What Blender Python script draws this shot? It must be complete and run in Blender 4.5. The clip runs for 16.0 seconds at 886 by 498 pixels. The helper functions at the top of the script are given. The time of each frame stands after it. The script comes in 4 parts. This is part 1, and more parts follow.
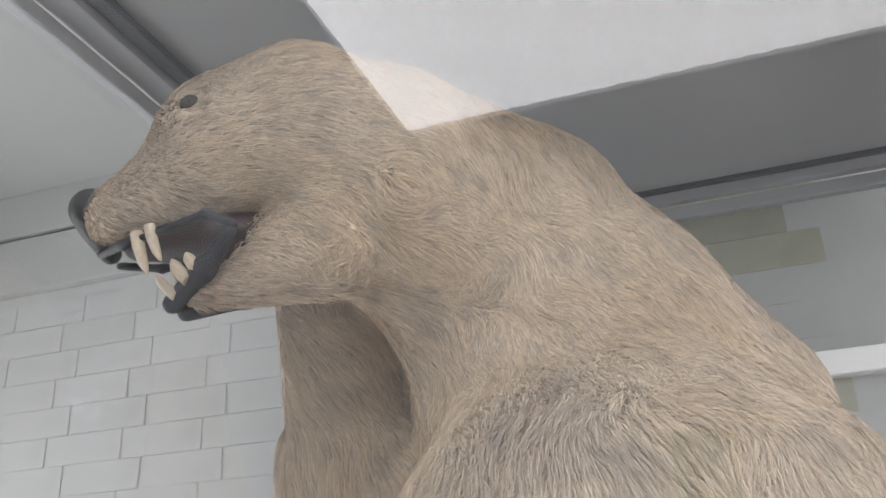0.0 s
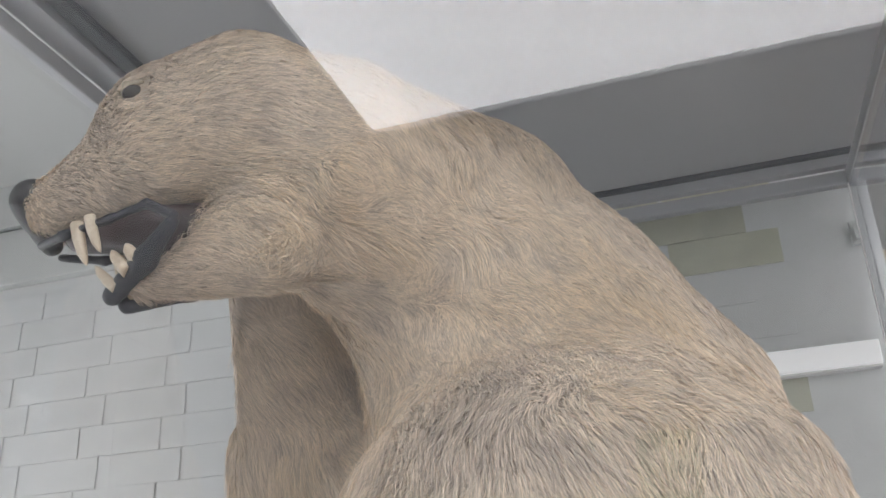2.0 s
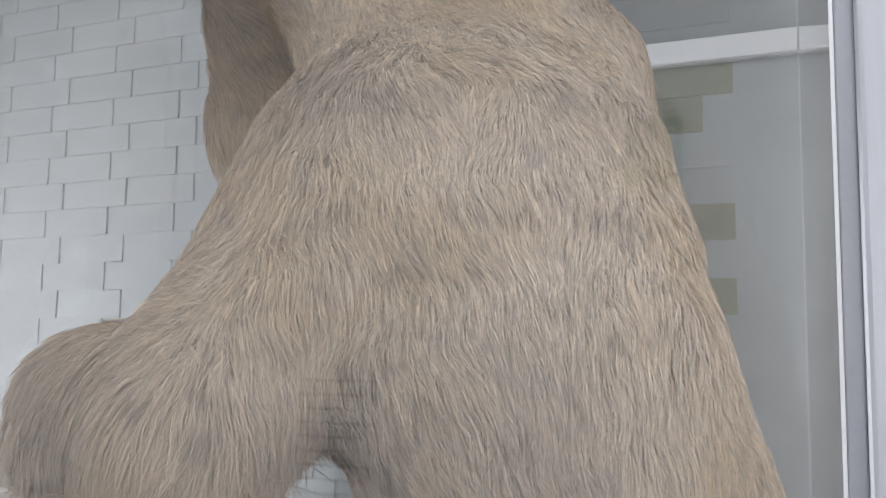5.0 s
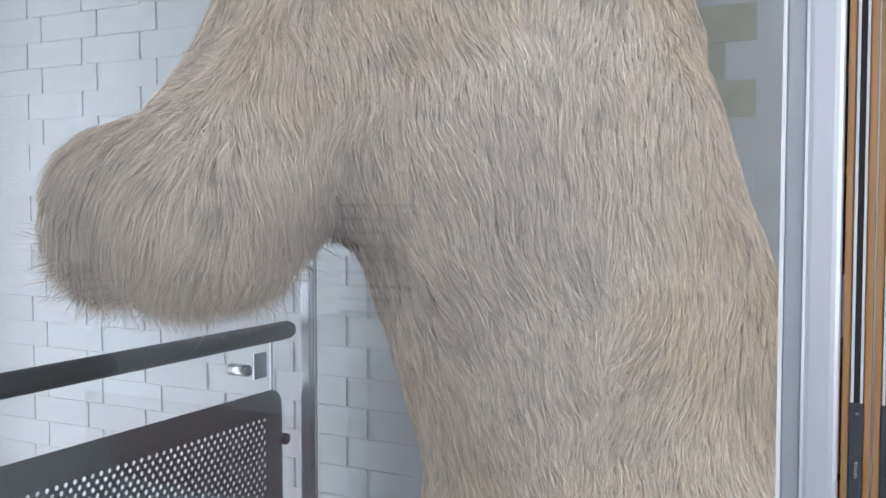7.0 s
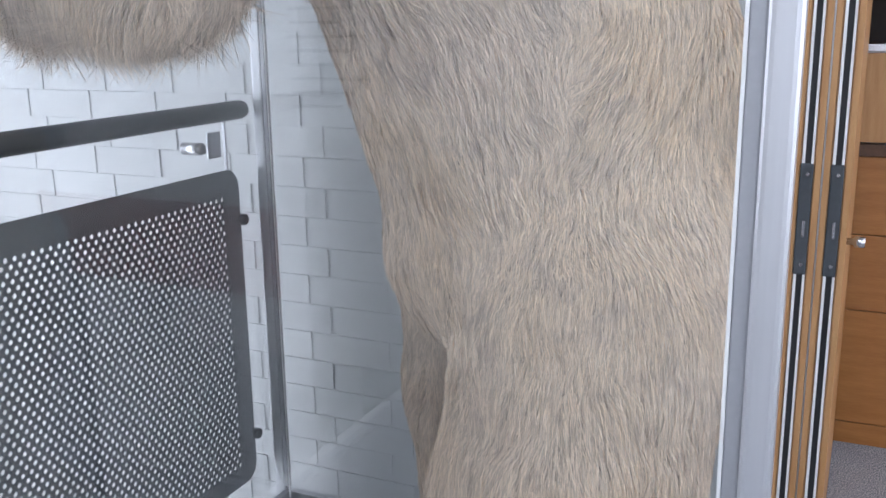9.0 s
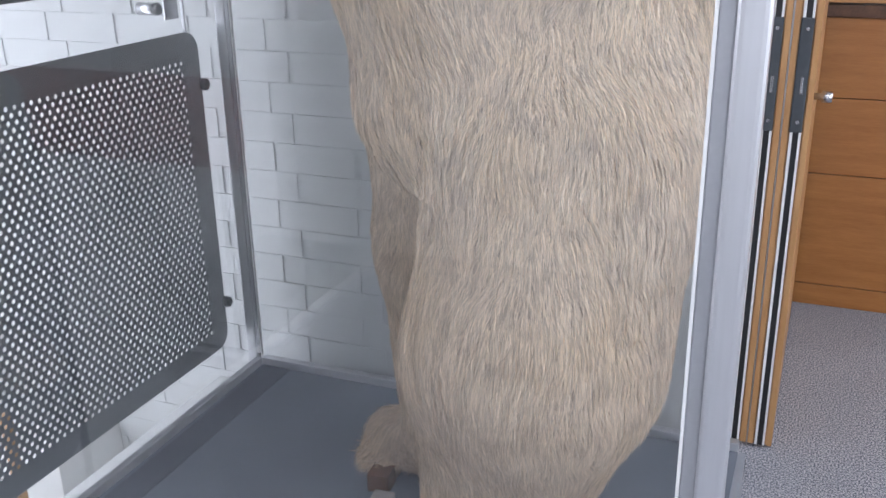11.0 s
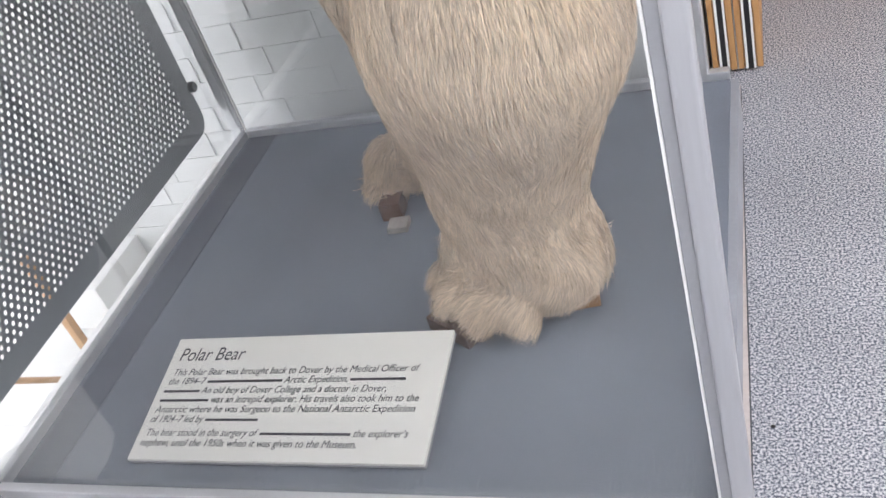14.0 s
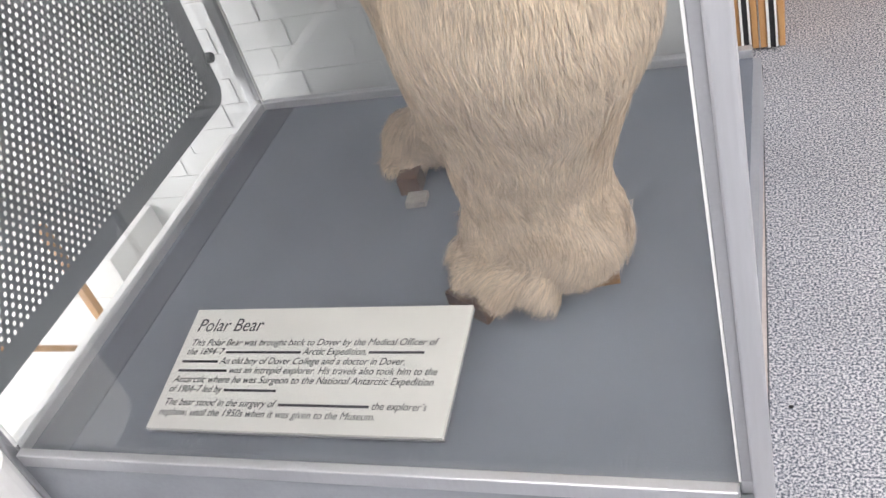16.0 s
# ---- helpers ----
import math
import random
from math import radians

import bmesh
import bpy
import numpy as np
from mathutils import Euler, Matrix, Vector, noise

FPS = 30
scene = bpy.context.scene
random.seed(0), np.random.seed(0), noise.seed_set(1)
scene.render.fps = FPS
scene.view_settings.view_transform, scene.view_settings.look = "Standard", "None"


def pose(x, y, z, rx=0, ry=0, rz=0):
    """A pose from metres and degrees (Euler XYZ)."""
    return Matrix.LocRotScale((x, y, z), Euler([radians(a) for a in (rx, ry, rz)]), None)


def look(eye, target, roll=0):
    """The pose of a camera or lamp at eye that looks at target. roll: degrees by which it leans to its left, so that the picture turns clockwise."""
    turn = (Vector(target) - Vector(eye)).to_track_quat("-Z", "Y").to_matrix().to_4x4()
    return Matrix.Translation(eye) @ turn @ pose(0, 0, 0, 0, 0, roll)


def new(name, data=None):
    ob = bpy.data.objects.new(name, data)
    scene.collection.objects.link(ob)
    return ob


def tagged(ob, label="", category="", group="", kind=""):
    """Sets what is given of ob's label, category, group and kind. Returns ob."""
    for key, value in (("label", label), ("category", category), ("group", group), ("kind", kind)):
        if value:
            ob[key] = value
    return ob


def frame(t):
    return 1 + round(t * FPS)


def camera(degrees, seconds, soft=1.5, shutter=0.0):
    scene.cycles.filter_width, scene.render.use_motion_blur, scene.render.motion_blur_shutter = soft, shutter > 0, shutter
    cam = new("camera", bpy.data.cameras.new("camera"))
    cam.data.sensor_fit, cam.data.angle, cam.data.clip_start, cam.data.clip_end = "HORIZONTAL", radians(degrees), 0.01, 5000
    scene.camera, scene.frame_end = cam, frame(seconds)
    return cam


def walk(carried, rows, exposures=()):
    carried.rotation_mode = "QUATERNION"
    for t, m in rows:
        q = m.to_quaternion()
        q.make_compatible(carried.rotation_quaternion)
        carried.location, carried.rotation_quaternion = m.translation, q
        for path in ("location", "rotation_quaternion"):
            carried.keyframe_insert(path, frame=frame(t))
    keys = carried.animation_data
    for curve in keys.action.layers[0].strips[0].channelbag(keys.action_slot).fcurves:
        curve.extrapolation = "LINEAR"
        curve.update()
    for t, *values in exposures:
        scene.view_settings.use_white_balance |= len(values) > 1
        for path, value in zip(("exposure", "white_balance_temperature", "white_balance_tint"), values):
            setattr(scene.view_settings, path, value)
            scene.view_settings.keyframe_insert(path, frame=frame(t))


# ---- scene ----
cam = camera(50.3, 16.0)
PATH = [
    (0, (0.821, -0.659, 1.619), (0.2, 1.089, 2.457), -1.8),
    (0.5, (0.836, -0.65, 1.629), (0.195, 1.095, 2.455), -1.6),
    (1, (0.836, -0.652, 1.630), (0.213, 1.098, 2.461), -1.8),
    (1.5, (0.837, -0.648, 1.617), (0.231, 1.101, 2.464), -1.9),
    (2, (0.854, -0.634, 1.608), (0.276, 1.125, 2.456), -2.0),
    (2.5, (0.908, -0.596, 1.593), (0.29, 1.162, 2.409), -1.4),
    (3, (0.99, -0.563, 1.561), (0.303, 1.192, 2.321), -1.7),
    (3.5, (1.048, -0.58, 1.564), (0.336, 1.219, 2.16), -1.5),
    (4, (1.075, -0.652, 1.524), (0.329, 1.167, 1.983), 0.3),
    (4.2, (1.091, -0.681, 1.527), (0.336, 1.145, 1.923), 0.7),
    (6.3, (1.292, -0.759, 1.428), (0.395, 1.028, 1.497), 0.5),
    (6.5, (1.290, -0.754, 1.427), (0.384, 1.028, 1.459), 0.4),
    (7, (1.267, -0.753, 1.418), (0.353, 1.023, 1.319), 0.0),
    (7.5, (1.258, -0.749, 1.392), (0.347, 1.018, 1.180), -0.1),
    (8, (1.256, -0.751, 1.366), (0.342, 0.998, 1.039), -0.7),
    (8.5, (1.257, -0.751, 1.340), (0.387, 1.002, 0.932), -0.8),
    (9, (1.261, -0.754, 1.310), (0.453, 1.014, 0.837), -0.8),
    (9.2, (1.258, -0.749, 1.305), (0.469, 1.020, 0.814), -0.8),
    (11.3, (1.253, -0.764, 1.241), (0.544, 0.95, 0.494), -1.3),
    (11.5, (1.257, -0.763, 1.23), (0.549, 0.937, 0.452), -1.5),
    (12, (1.28, -0.777, 1.2), (0.569, 0.888, 0.351), -3.1),
    (12.5, (1.292, -0.776, 1.197), (0.588, 0.851, 0.271), -6.3),
    (13, (1.285, -0.773, 1.173), (0.594, 0.803, 0.153), -12.6),
    (13.5, (1.278, -0.761, 1.176), (0.595, 0.75, 0.058), -17.7),
    (14, (1.281, -0.752, 1.188), (0.577, 0.708, 0.016), -19.6),
    (14.5, (1.272, -0.756, 1.198), (0.556, 0.681, 0.006), -19.8),
    (15, (1.265, -0.759, 1.194), (0.551, 0.669, -0.011), -19.7),
    (15.5, (1.263, -0.762, 1.206), (0.543, 0.654, -0.009), -19.7),
    (16, (1.26, -0.758, 1.191), (0.54, 0.666, -0.015), -19.3),
]
walk(cam, [(t, look(eye, target, roll)) for t, eye, target, roll in PATH],
     exposures=[(0.0, -0.46, 6800, 15), (2.5, -0.45, 6750, 15), (4.2, -0.72, 6650, 15), (7.0, -0.46, 5980, 13), (9.2, -0.26, 5950, 16), (11.4, -0.12, 6150, 17), (12.5, 0.04, 6350, 17), (14.0, 0.32, 6650, 16), (16.0, 0.42, 6950, 16)])

# ---- world and large lights ----
world = bpy.data.worlds.new("world")
scene.world = world
world.use_nodes = True
wn = world.node_tree
sky = wn.nodes.new("ShaderNodeTexSky")
sky.sky_type, sky.sun_disc = "NISHITA", False
sky.sun_elevation, sky.sun_rotation = radians(45), radians(200)
wn.links.new(sky.outputs[0], wn.nodes["Background"].inputs[0])
wn.nodes["Background"].inputs[1].default_value = 0.08

SKYLIGHT = 6.5
# strengths of three added window-shaped fill lights, all out of view
FILL_SOUTH = 2.4
FILL_EAST = 2.9
FILL_STAIR = 3.3


# ---- materials ----
def mat(name, color, rough=0.6, metal=0.0, var=0.12, scale=6.0, fine=90.0, bump=0.0, rand=0.0, color2=None, stretch=(1, 1, 1), spec=0.5):
    m = bpy.data.materials.new(name)
    m.use_nodes = True
    nt = m.node_tree
    b = nt.nodes["Principled BSDF"]
    b.inputs["Roughness"].default_value, b.inputs["Metallic"].default_value = rough, metal
    b.inputs["Specular IOR Level"].default_value = spec
    L = nt.links.new
    tc = nt.nodes.new("ShaderNodeTexCoord")
    mp = nt.nodes.new("ShaderNodeMapping")
    mp.inputs["Scale"].default_value = stretch
    L(tc.outputs["Object"], mp.inputs[0])
    n1, n2 = nt.nodes.new("ShaderNodeTexNoise"), nt.nodes.new("ShaderNodeTexNoise")
    n1.inputs["Scale"].default_value, n2.inputs["Scale"].default_value = scale, fine
    n1.inputs["Detail"].default_value = 5
    L(mp.outputs[0], n1.inputs["Vector"])
    L(mp.outputs[0], n2.inputs["Vector"])
    mix = nt.nodes.new("ShaderNodeMix")
    mix.data_type = "RGBA"
    c2 = color2 or tuple(v * (1 - 2.2 * var) for v in color)
    mix.inputs["A"].default_value, mix.inputs["B"].default_value = (*color, 1), (*c2, 1)
    add = nt.nodes.new("ShaderNodeMath")
    add.operation = "MULTIPLY_ADD"
    L(n2.outputs[0], add.inputs[0])
    add.inputs[1].default_value = 0.5
    L(n1.outputs[0], add.inputs[2])
    ramp = nt.nodes.new("ShaderNodeMapRange")
    ramp.inputs["From Min"].default_value, ramp.inputs["From Max"].default_value = 0.45, 1.05
    L(add.outputs[0], ramp.inputs[0])
    L(ramp.outputs[0], mix.inputs["Factor"])
    out = mix.outputs["Result"]
    if rand:
        oi = nt.nodes.new("ShaderNodeObjectInfo")
        hsv = nt.nodes.new("ShaderNodeHueSaturation")
        mr = nt.nodes.new("ShaderNodeMapRange")
        mr.inputs["To Min"].default_value, mr.inputs["To Max"].default_value = 1 - rand, 1 + rand
        L(oi.outputs["Random"], mr.inputs[0])
        L(mr.outputs[0], hsv.inputs["Value"])
        L(out, hsv.inputs["Color"])
        out = hsv.outputs[0]
    L(out, b.inputs["Base Color"])
    if bump:
        bp = nt.nodes.new("ShaderNodeBump")
        bp.inputs["Strength"].default_value, bp.inputs["Distance"].default_value = bump, 0.004
        L(add.outputs[0], bp.inputs["Height"])
        L(bp.outputs[0], b.inputs["Normal"])
    return m


def glow(name, color, strength):
    m = bpy.data.materials.new(name)
    m.use_nodes = True
    b = m.node_tree.nodes["Principled BSDF"]
    b.inputs["Base Color"].default_value = (0.8, 0.8, 0.8, 1)
    b.inputs["Emission Color"].default_value = (*color, 1)
    b.inputs["Emission Strength"].default_value = strength
    return m


def glass_mat():
    m = bpy.data.materials.new("clear_glass")
    m.use_nodes = True
    b = m.node_tree.nodes["Principled BSDF"]
    b.inputs["Base Color"].default_value = (0.97, 0.985, 0.98, 1)
    b.inputs["Roughness"].default_value = 0.0
    b.inputs["IOR"].default_value = 1.5
    b.inputs["Transmission Weight"].default_value = 1.0
    return m


def fur_mat():
    """Cream guard hair: tone by strand and by broad stained patches; legs tan, and darkened for weaker light."""
    m = bpy.data.materials.new("bear_fur")
    m.use_nodes = True
    nt = m.node_tree
    L = nt.links.new
    b = nt.nodes["Principled BSDF"]
    b.inputs["Roughness"].default_value = 0.55
    b.inputs["Specular IOR Level"].default_value = 0.25
    geo = nt.nodes.new("ShaderNodeNewGeometry")
    tc = nt.nodes.new("ShaderNodeTexCoord")
    n1, n2 = nt.nodes.new("ShaderNodeTexNoise"), nt.nodes.new("ShaderNodeTexNoise")
    n1.inputs["Scale"].default_value, n1.inputs["Detail"].default_value = 3.2, 4
    n2.inputs["Scale"].default_value, n2.inputs["Detail"].default_value = 22, 5
    for n in (n1, n2):
        L(tc.outputs["Object"], n.inputs["Vector"])
    patch = nt.nodes.new("ShaderNodeValToRGB")
    e = patch.color_ramp.elements
    e[0].position, e[0].color = 0.33, (0.70, 0.59, 0.49, 1)
    e[1].position, e[1].color = 0.66, (0.80, 0.65, 0.48, 1)
    x = patch.color_ramp.elements.new(0.5)
    x.color = (0.84, 0.71, 0.57, 1)
    L(n1.outputs[0], patch.inputs[0])
    stain = nt.nodes.new("ShaderNodeMix")
    stain.data_type = "RGBA"
    stain.inputs["B"].default_value = (0.42, 0.36, 0.32, 1)
    sm = nt.nodes.new("ShaderNodeMapRange")
    sm.inputs["From Min"].default_value, sm.inputs["From Max"].default_value = 0.52, 0.72
    sm.inputs["To Max"].default_value = 0.42
    L(n2.outputs[0], sm.inputs[0])
    L(sm.outputs[0], stain.inputs["Factor"])
    L(patch.outputs[0], stain.inputs["A"])
    hsv = nt.nodes.new("ShaderNodeHueSaturation")
    mr = nt.nodes.new("ShaderNodeMapRange")
    mr.inputs["To Min"].default_value, mr.inputs["To Max"].default_value = 0.70, 1.28
    L(geo.outputs["Random Per Island"], mr.inputs[0])
    L(mr.outputs[0], hsv.inputs["Value"])
    sep = nt.nodes.new("ShaderNodeSeparateXYZ")
    L(tc.outputs["Object"], sep.inputs[0])
    # tan of the lower legs, which also paints in the weaker light low down
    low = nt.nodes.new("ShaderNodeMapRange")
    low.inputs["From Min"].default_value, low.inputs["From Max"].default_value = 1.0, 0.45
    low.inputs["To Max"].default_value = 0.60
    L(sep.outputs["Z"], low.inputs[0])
    dim_tan = nt.nodes.new("ShaderNodeMath")
    dim_tan.operation = "MULTIPLY"
    L(low.outputs[0], dim_tan.inputs[0])
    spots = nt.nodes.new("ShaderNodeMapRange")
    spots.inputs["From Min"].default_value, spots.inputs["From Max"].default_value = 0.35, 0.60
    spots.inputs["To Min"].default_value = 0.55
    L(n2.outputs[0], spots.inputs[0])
    L(spots.outputs[0], dim_tan.inputs[1])
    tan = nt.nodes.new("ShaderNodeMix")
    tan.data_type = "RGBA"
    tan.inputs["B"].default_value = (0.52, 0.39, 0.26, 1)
    L(dim_tan.outputs[0], tan.inputs["Factor"])
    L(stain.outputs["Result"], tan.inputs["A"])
    L(tan.outputs["Result"], hsv.inputs["Color"])
    L(hsv.outputs[0], b.inputs["Base Color"])
    return m


GLASS = glass_mat()
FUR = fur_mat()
WOOL = mat("brown_underwool", (0.66, 0.55, 0.44), 0.9, 0, 0.25, 12, 160, 0.3, spec=0.1)
ALU = mat("brushed_aluminium", (0.62, 0.63, 0.65), 0.38, 0.75, 0.06, 3, 200, stretch=(1, 1, 0.05))
ALU_DULL = mat("dull_aluminium", (0.42, 0.43, 0.45), 0.5, 0.5, 0.06, 3, 200)
ROOFP = mat("grey_roof_board", (0.36, 0.37, 0.38), 0.5, 0, 0.05, 2, 60)
DECK = mat("blue_grey_felt", (0.20, 0.225, 0.265), 0.95, 0, 0.10, 5, 420, 0.25, spec=0.15)
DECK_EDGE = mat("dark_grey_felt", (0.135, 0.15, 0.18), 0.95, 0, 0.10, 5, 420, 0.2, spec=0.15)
PLINTH = mat("grey_plinth_paint", (0.33, 0.35, 0.38), 0.6, 0, 0.08, 8, 120)
PAINT = mat("white_painted_brick", (0.74, 0.75, 0.75), 0.55, 0, 0.05, 9, 60, 0.25, rand=0.03)
# yellow reflection of the opposite brickwork, painted into the brick colour
PAINT_REFLECTED = mat("brick_with_yellow_reflection", (0.60, 0.60, 0.47), 0.6, 0, 0.10, 10, 60, 0.3, rand=0.05)
MORTAR = mat("white_painted_mortar", (0.73, 0.74, 0.74), 0.7, 0, 0.06, 12, 80, 0.2)
WHITE = mat("white_plaster", (0.78, 0.78, 0.77), 0.7, 0, 0.03, 3, 50, 0.05)
GREYP = mat("pale_grey_board", (0.62, 0.63, 0.62), 0.6, 0, 0.04, 2, 40)
DARK = mat("dark_grey_steel", (0.075, 0.085, 0.095), 0.45, 0.3, 0.12, 4, 120)
STRIP = mat("pale_worn_metal", (0.66, 0.60, 0.57), 0.5, 0.2, 0.1, 20, 150)
GUARD = mat("grey_coated_steel", (0.22, 0.235, 0.25), 0.45, 0.1, 0.10, 4, 120)
BLACK = mat("black_rubber", (0.012, 0.012, 0.014), 0.6, 0, 0.1, 20, 200)
STEEL = mat("stainless_steel", (0.58, 0.58, 0.60), 0.25, 1.0, 0.05, 10, 200)
WOOD = mat("orange_oak_veneer", (0.42, 0.19, 0.055), 0.35, 0, 0.22, 3, 30, 0.08, stretch=(1.5, 1.5, 14), color2=(0.30, 0.12, 0.032))
WOOD_V = mat("light_oak_lipping", (0.52, 0.30, 0.13), 0.45, 0, 0.18, 6, 60, 0.08, stretch=(12, 12, 1), color2=(0.40, 0.20, 0.075))
WOOD_D = mat("dark_stained_block", (0.13, 0.065, 0.035), 0.5, 0, 0.25, 30, 150, 0.1)
WOOD_R = mat("raw_pine_block", (0.42, 0.22, 0.09), 0.6, 0, 0.2, 30, 150, 0.1)
STONE_W = mat("grey_chipped_wedge", (0.42, 0.39, 0.36), 0.8, 0, 0.2, 40, 200, 0.2)
# near-black: shade of the open shelf recess put into the colour
SHELF = mat("shelf_recess_shade", (0.05, 0.035, 0.03), 0.6, 0, 0.2, 8, 60)
CARD = mat("ivory_label_card", (0.80, 0.79, 0.74), 0.5, 0, 0.02, 6, 90)
INK = mat("black_print", (0.03, 0.03, 0.035), 0.6, 0, 0.05, 50, 100)
GREY_EDGE = mat("grey_card_edge", (0.35, 0.35, 0.36), 0.7, 0, 0.05, 30, 100)
NOSE = mat("black_nose_leather", (0.014, 0.015, 0.019), 0.42, 0, 0.25, 30, 260, 0.5)
LIP = mat("dark_blue_grey_lip", (0.040, 0.043, 0.055), 0.42, 0, 0.25, 25, 220, 0.35)
MOUTH = mat("dark_red_mouth_lining", (0.045, 0.024, 0.026), 0.4, 0, 0.3, 30, 200, 0.3)
TONGUE = mat("red_tongue", (0.26, 0.085, 0.065), 0.35, 0, 0.25, 40, 220, 0.3)
TOOTH = mat("ivory_tooth", (0.72, 0.64, 0.52), 0.3, 0, 0.15, 40, 200, color2=(0.50, 0.38, 0.26))
EYE = mat("brown_black_glass_eye", (0.012, 0.009, 0.007), 0.06, 0, 0.1, 30, 200)
CLAW = mat("dark_horn_claw", (0.06, 0.05, 0.042), 0.35, 0, 0.3, 40, 200)
SIGN_G = mat("green_exit_sign", (0.02, 0.22, 0.11), 0.5, 0, 0.05, 10, 80)
SIGN_W = mat("white_sign_print", (0.85, 0.85, 0.85), 0.5, 0, 0.02, 10, 80)
RED = mat("dark_red_banner", (0.22, 0.035, 0.03), 0.7, 0, 0.12, 6, 120)
PLASTIC = mat("white_plastic", (0.80, 0.80, 0.79), 0.35, 0, 0.03, 8, 90)
CREAM = mat("cream_metal_tray", (0.60, 0.58, 0.53), 0.5, 0, 0.06, 8, 90)


def carpet_mat():
    m = bpy.data.materials.new("speckled_carpet")
    m.use_nodes = True
    nt = m.node_tree
    L = nt.links.new
    b = nt.nodes["Principled BSDF"]
    b.inputs["Roughness"].default_value = 0.95
    b.inputs["Specular IOR Level"].default_value = 0.1
    tc = nt.nodes.new("ShaderNodeTexCoord")
    n1, n2, n3 = (nt.nodes.new("ShaderNodeTexNoise") for _ in range(3))
    for n, s, d in ((n1, 250, 5), (n2, 3, 4), (n3, 420, 2)):
        n.inputs["Scale"].default_value, n.inputs["Detail"].default_value = s, d
        L(tc.outputs["Object"], n.inputs["Vector"])
    r = nt.nodes.new("ShaderNodeValToRGB")
    e = r.color_ramp.elements
    e[0].position, e[0].color = 0.395, (0.11, 0.125, 0.155, 1)
    e[1].position, e[1].color = 0.61, (0.72, 0.72, 0.74, 1)
    mid = e.new(0.5)
    mid.color = (0.38, 0.395, 0.435, 1)
    L(n1.outputs[0], r.inputs[0])
    mix = nt.nodes.new("ShaderNodeMix")
    mix.data_type, mix.blend_type = "RGBA", "MULTIPLY"
    mix.inputs["Factor"].default_value = 0.35
    L(r.outputs[0], mix.inputs["A"])
    L(n2.outputs[0], mix.inputs["B"])
    L(mix.outputs["Result"], b.inputs["Base Color"])
    bp = nt.nodes.new("ShaderNodeBump")
    bp.inputs["Strength"].default_value, bp.inputs["Distance"].default_value = 0.4, 0.004
    L(n3.outputs[0], bp.inputs["Height"])
    L(bp.outputs[0], b.inputs["Normal"])
    return m


CARPET = carpet_mat()


# ---- mesh helpers ----
def box_bm(x0, y0, z0, x1, y1, z1, bevel=0.0, seg=2, bm=None):
    own = bmesh.new()
    bmesh.ops.create_cube(own, size=1, matrix=Matrix.LocRotScale(((x0 + x1) / 2, (y0 + y1) / 2, (z0 + z1) / 2), None, (x1 - x0, y1 - y0, z1 - z0)))
    if bevel:
        bmesh.ops.bevel(own, geom=own.edges[:], offset=bevel, segments=seg, affect="EDGES", profile=0.6)
    if bm is None:
        return own
    me = bpy.data.meshes.new("tmp")
    own.to_mesh(me)
    bm.from_mesh(me)
    own.free()
    bpy.data.meshes.remove(me)
    return bm


def tube_bm(points, radius, sides=16, cap=True, bm=None):
    """A round tube along points; radius: a number, or one for each point."""
    bm = bm or bmesh.new()
    pts = [Vector(p) for p in points]
    rads = radius if isinstance(radius, (list, tuple)) else [radius] * len(pts)
    rings = []
    ref = None
    for i, p in enumerate(pts):
        d = (pts[min(i + 1, len(pts) - 1)] - pts[max(i - 1, 0)]).normalized()
        ref = ref or (Vector((0, 0, 1)) if abs(d.z) < 0.9 else Vector((1, 0, 0)))
        u = d.cross(ref).normalized()
        v = u.cross(d)
        ref = v
        rings.append([bm.verts.new(p + (u * math.cos(a) + v * math.sin(a)) * rads[i]) for a in (2 * math.pi * k / sides for k in range(sides))])
    for a, b in zip(rings, rings[1:]):
        for k in range(sides):
            bm.faces.new((a[k], a[(k + 1) % sides], b[(k + 1) % sides], b[k])).smooth = True
    if cap:
        bm.faces.new(rings[0][::-1])
        bm.faces.new(rings[-1])
    return bm


def ball_bm(center, scale, seg=20, rot=None):
    bm = bmesh.new()
    bmesh.ops.create_uvsphere(bm, u_segments=seg, v_segments=seg * 2 // 3, radius=1, matrix=Matrix.LocRotScale(Vector(center), rot, Vector(scale)))
    for f in bm.faces:
        f.smooth = True
    return bm


def obj(name, bm, material):
    me = bpy.data.meshes.new(name)
    bmesh.ops.recalc_face_normals(bm, faces=bm.faces[:])
    bm.to_mesh(me)
    bm.free()
    for m in material if isinstance(material, (list, tuple)) else (material,):
        me.materials.append(m)
    return new(name, me)


def part(name, bm, material, parent, label=""):
    ob = obj(name, bm, material)
    ob.parent = parent
    return tagged(ob, label)


def thing(name, label, category, group="", kind=""):
    return tagged(new(name), label, category, group, kind)


def surf(name, bm, material, label, category):
    return tagged(obj(name, bm, material), label, category, kind="structure")


# ---- plan: display case ----
X0, X1, Y0, Y1 = -0.022, 1.168, 0.002, 1.090
DZ, HZ = 0.120, 2.430
WALL_Y = 1.2

# ---- large structure ----
bm = box_bm(-0.2, -4.0, -0.2, 4.0, 4.6, 0.0)
surf("floor", bm, CARPET, "blue-grey speckled loop carpet over the whole floor", "carpet")
# set higher than the stairwell's depth, as a white bounce for its light
surf("stairwell_floor", box_bm(-2.2, -4.0, -1.4, -0.2, 4.6, -1.3), WHITE, "pale stairwell floor, raised to bounce light", "floor")
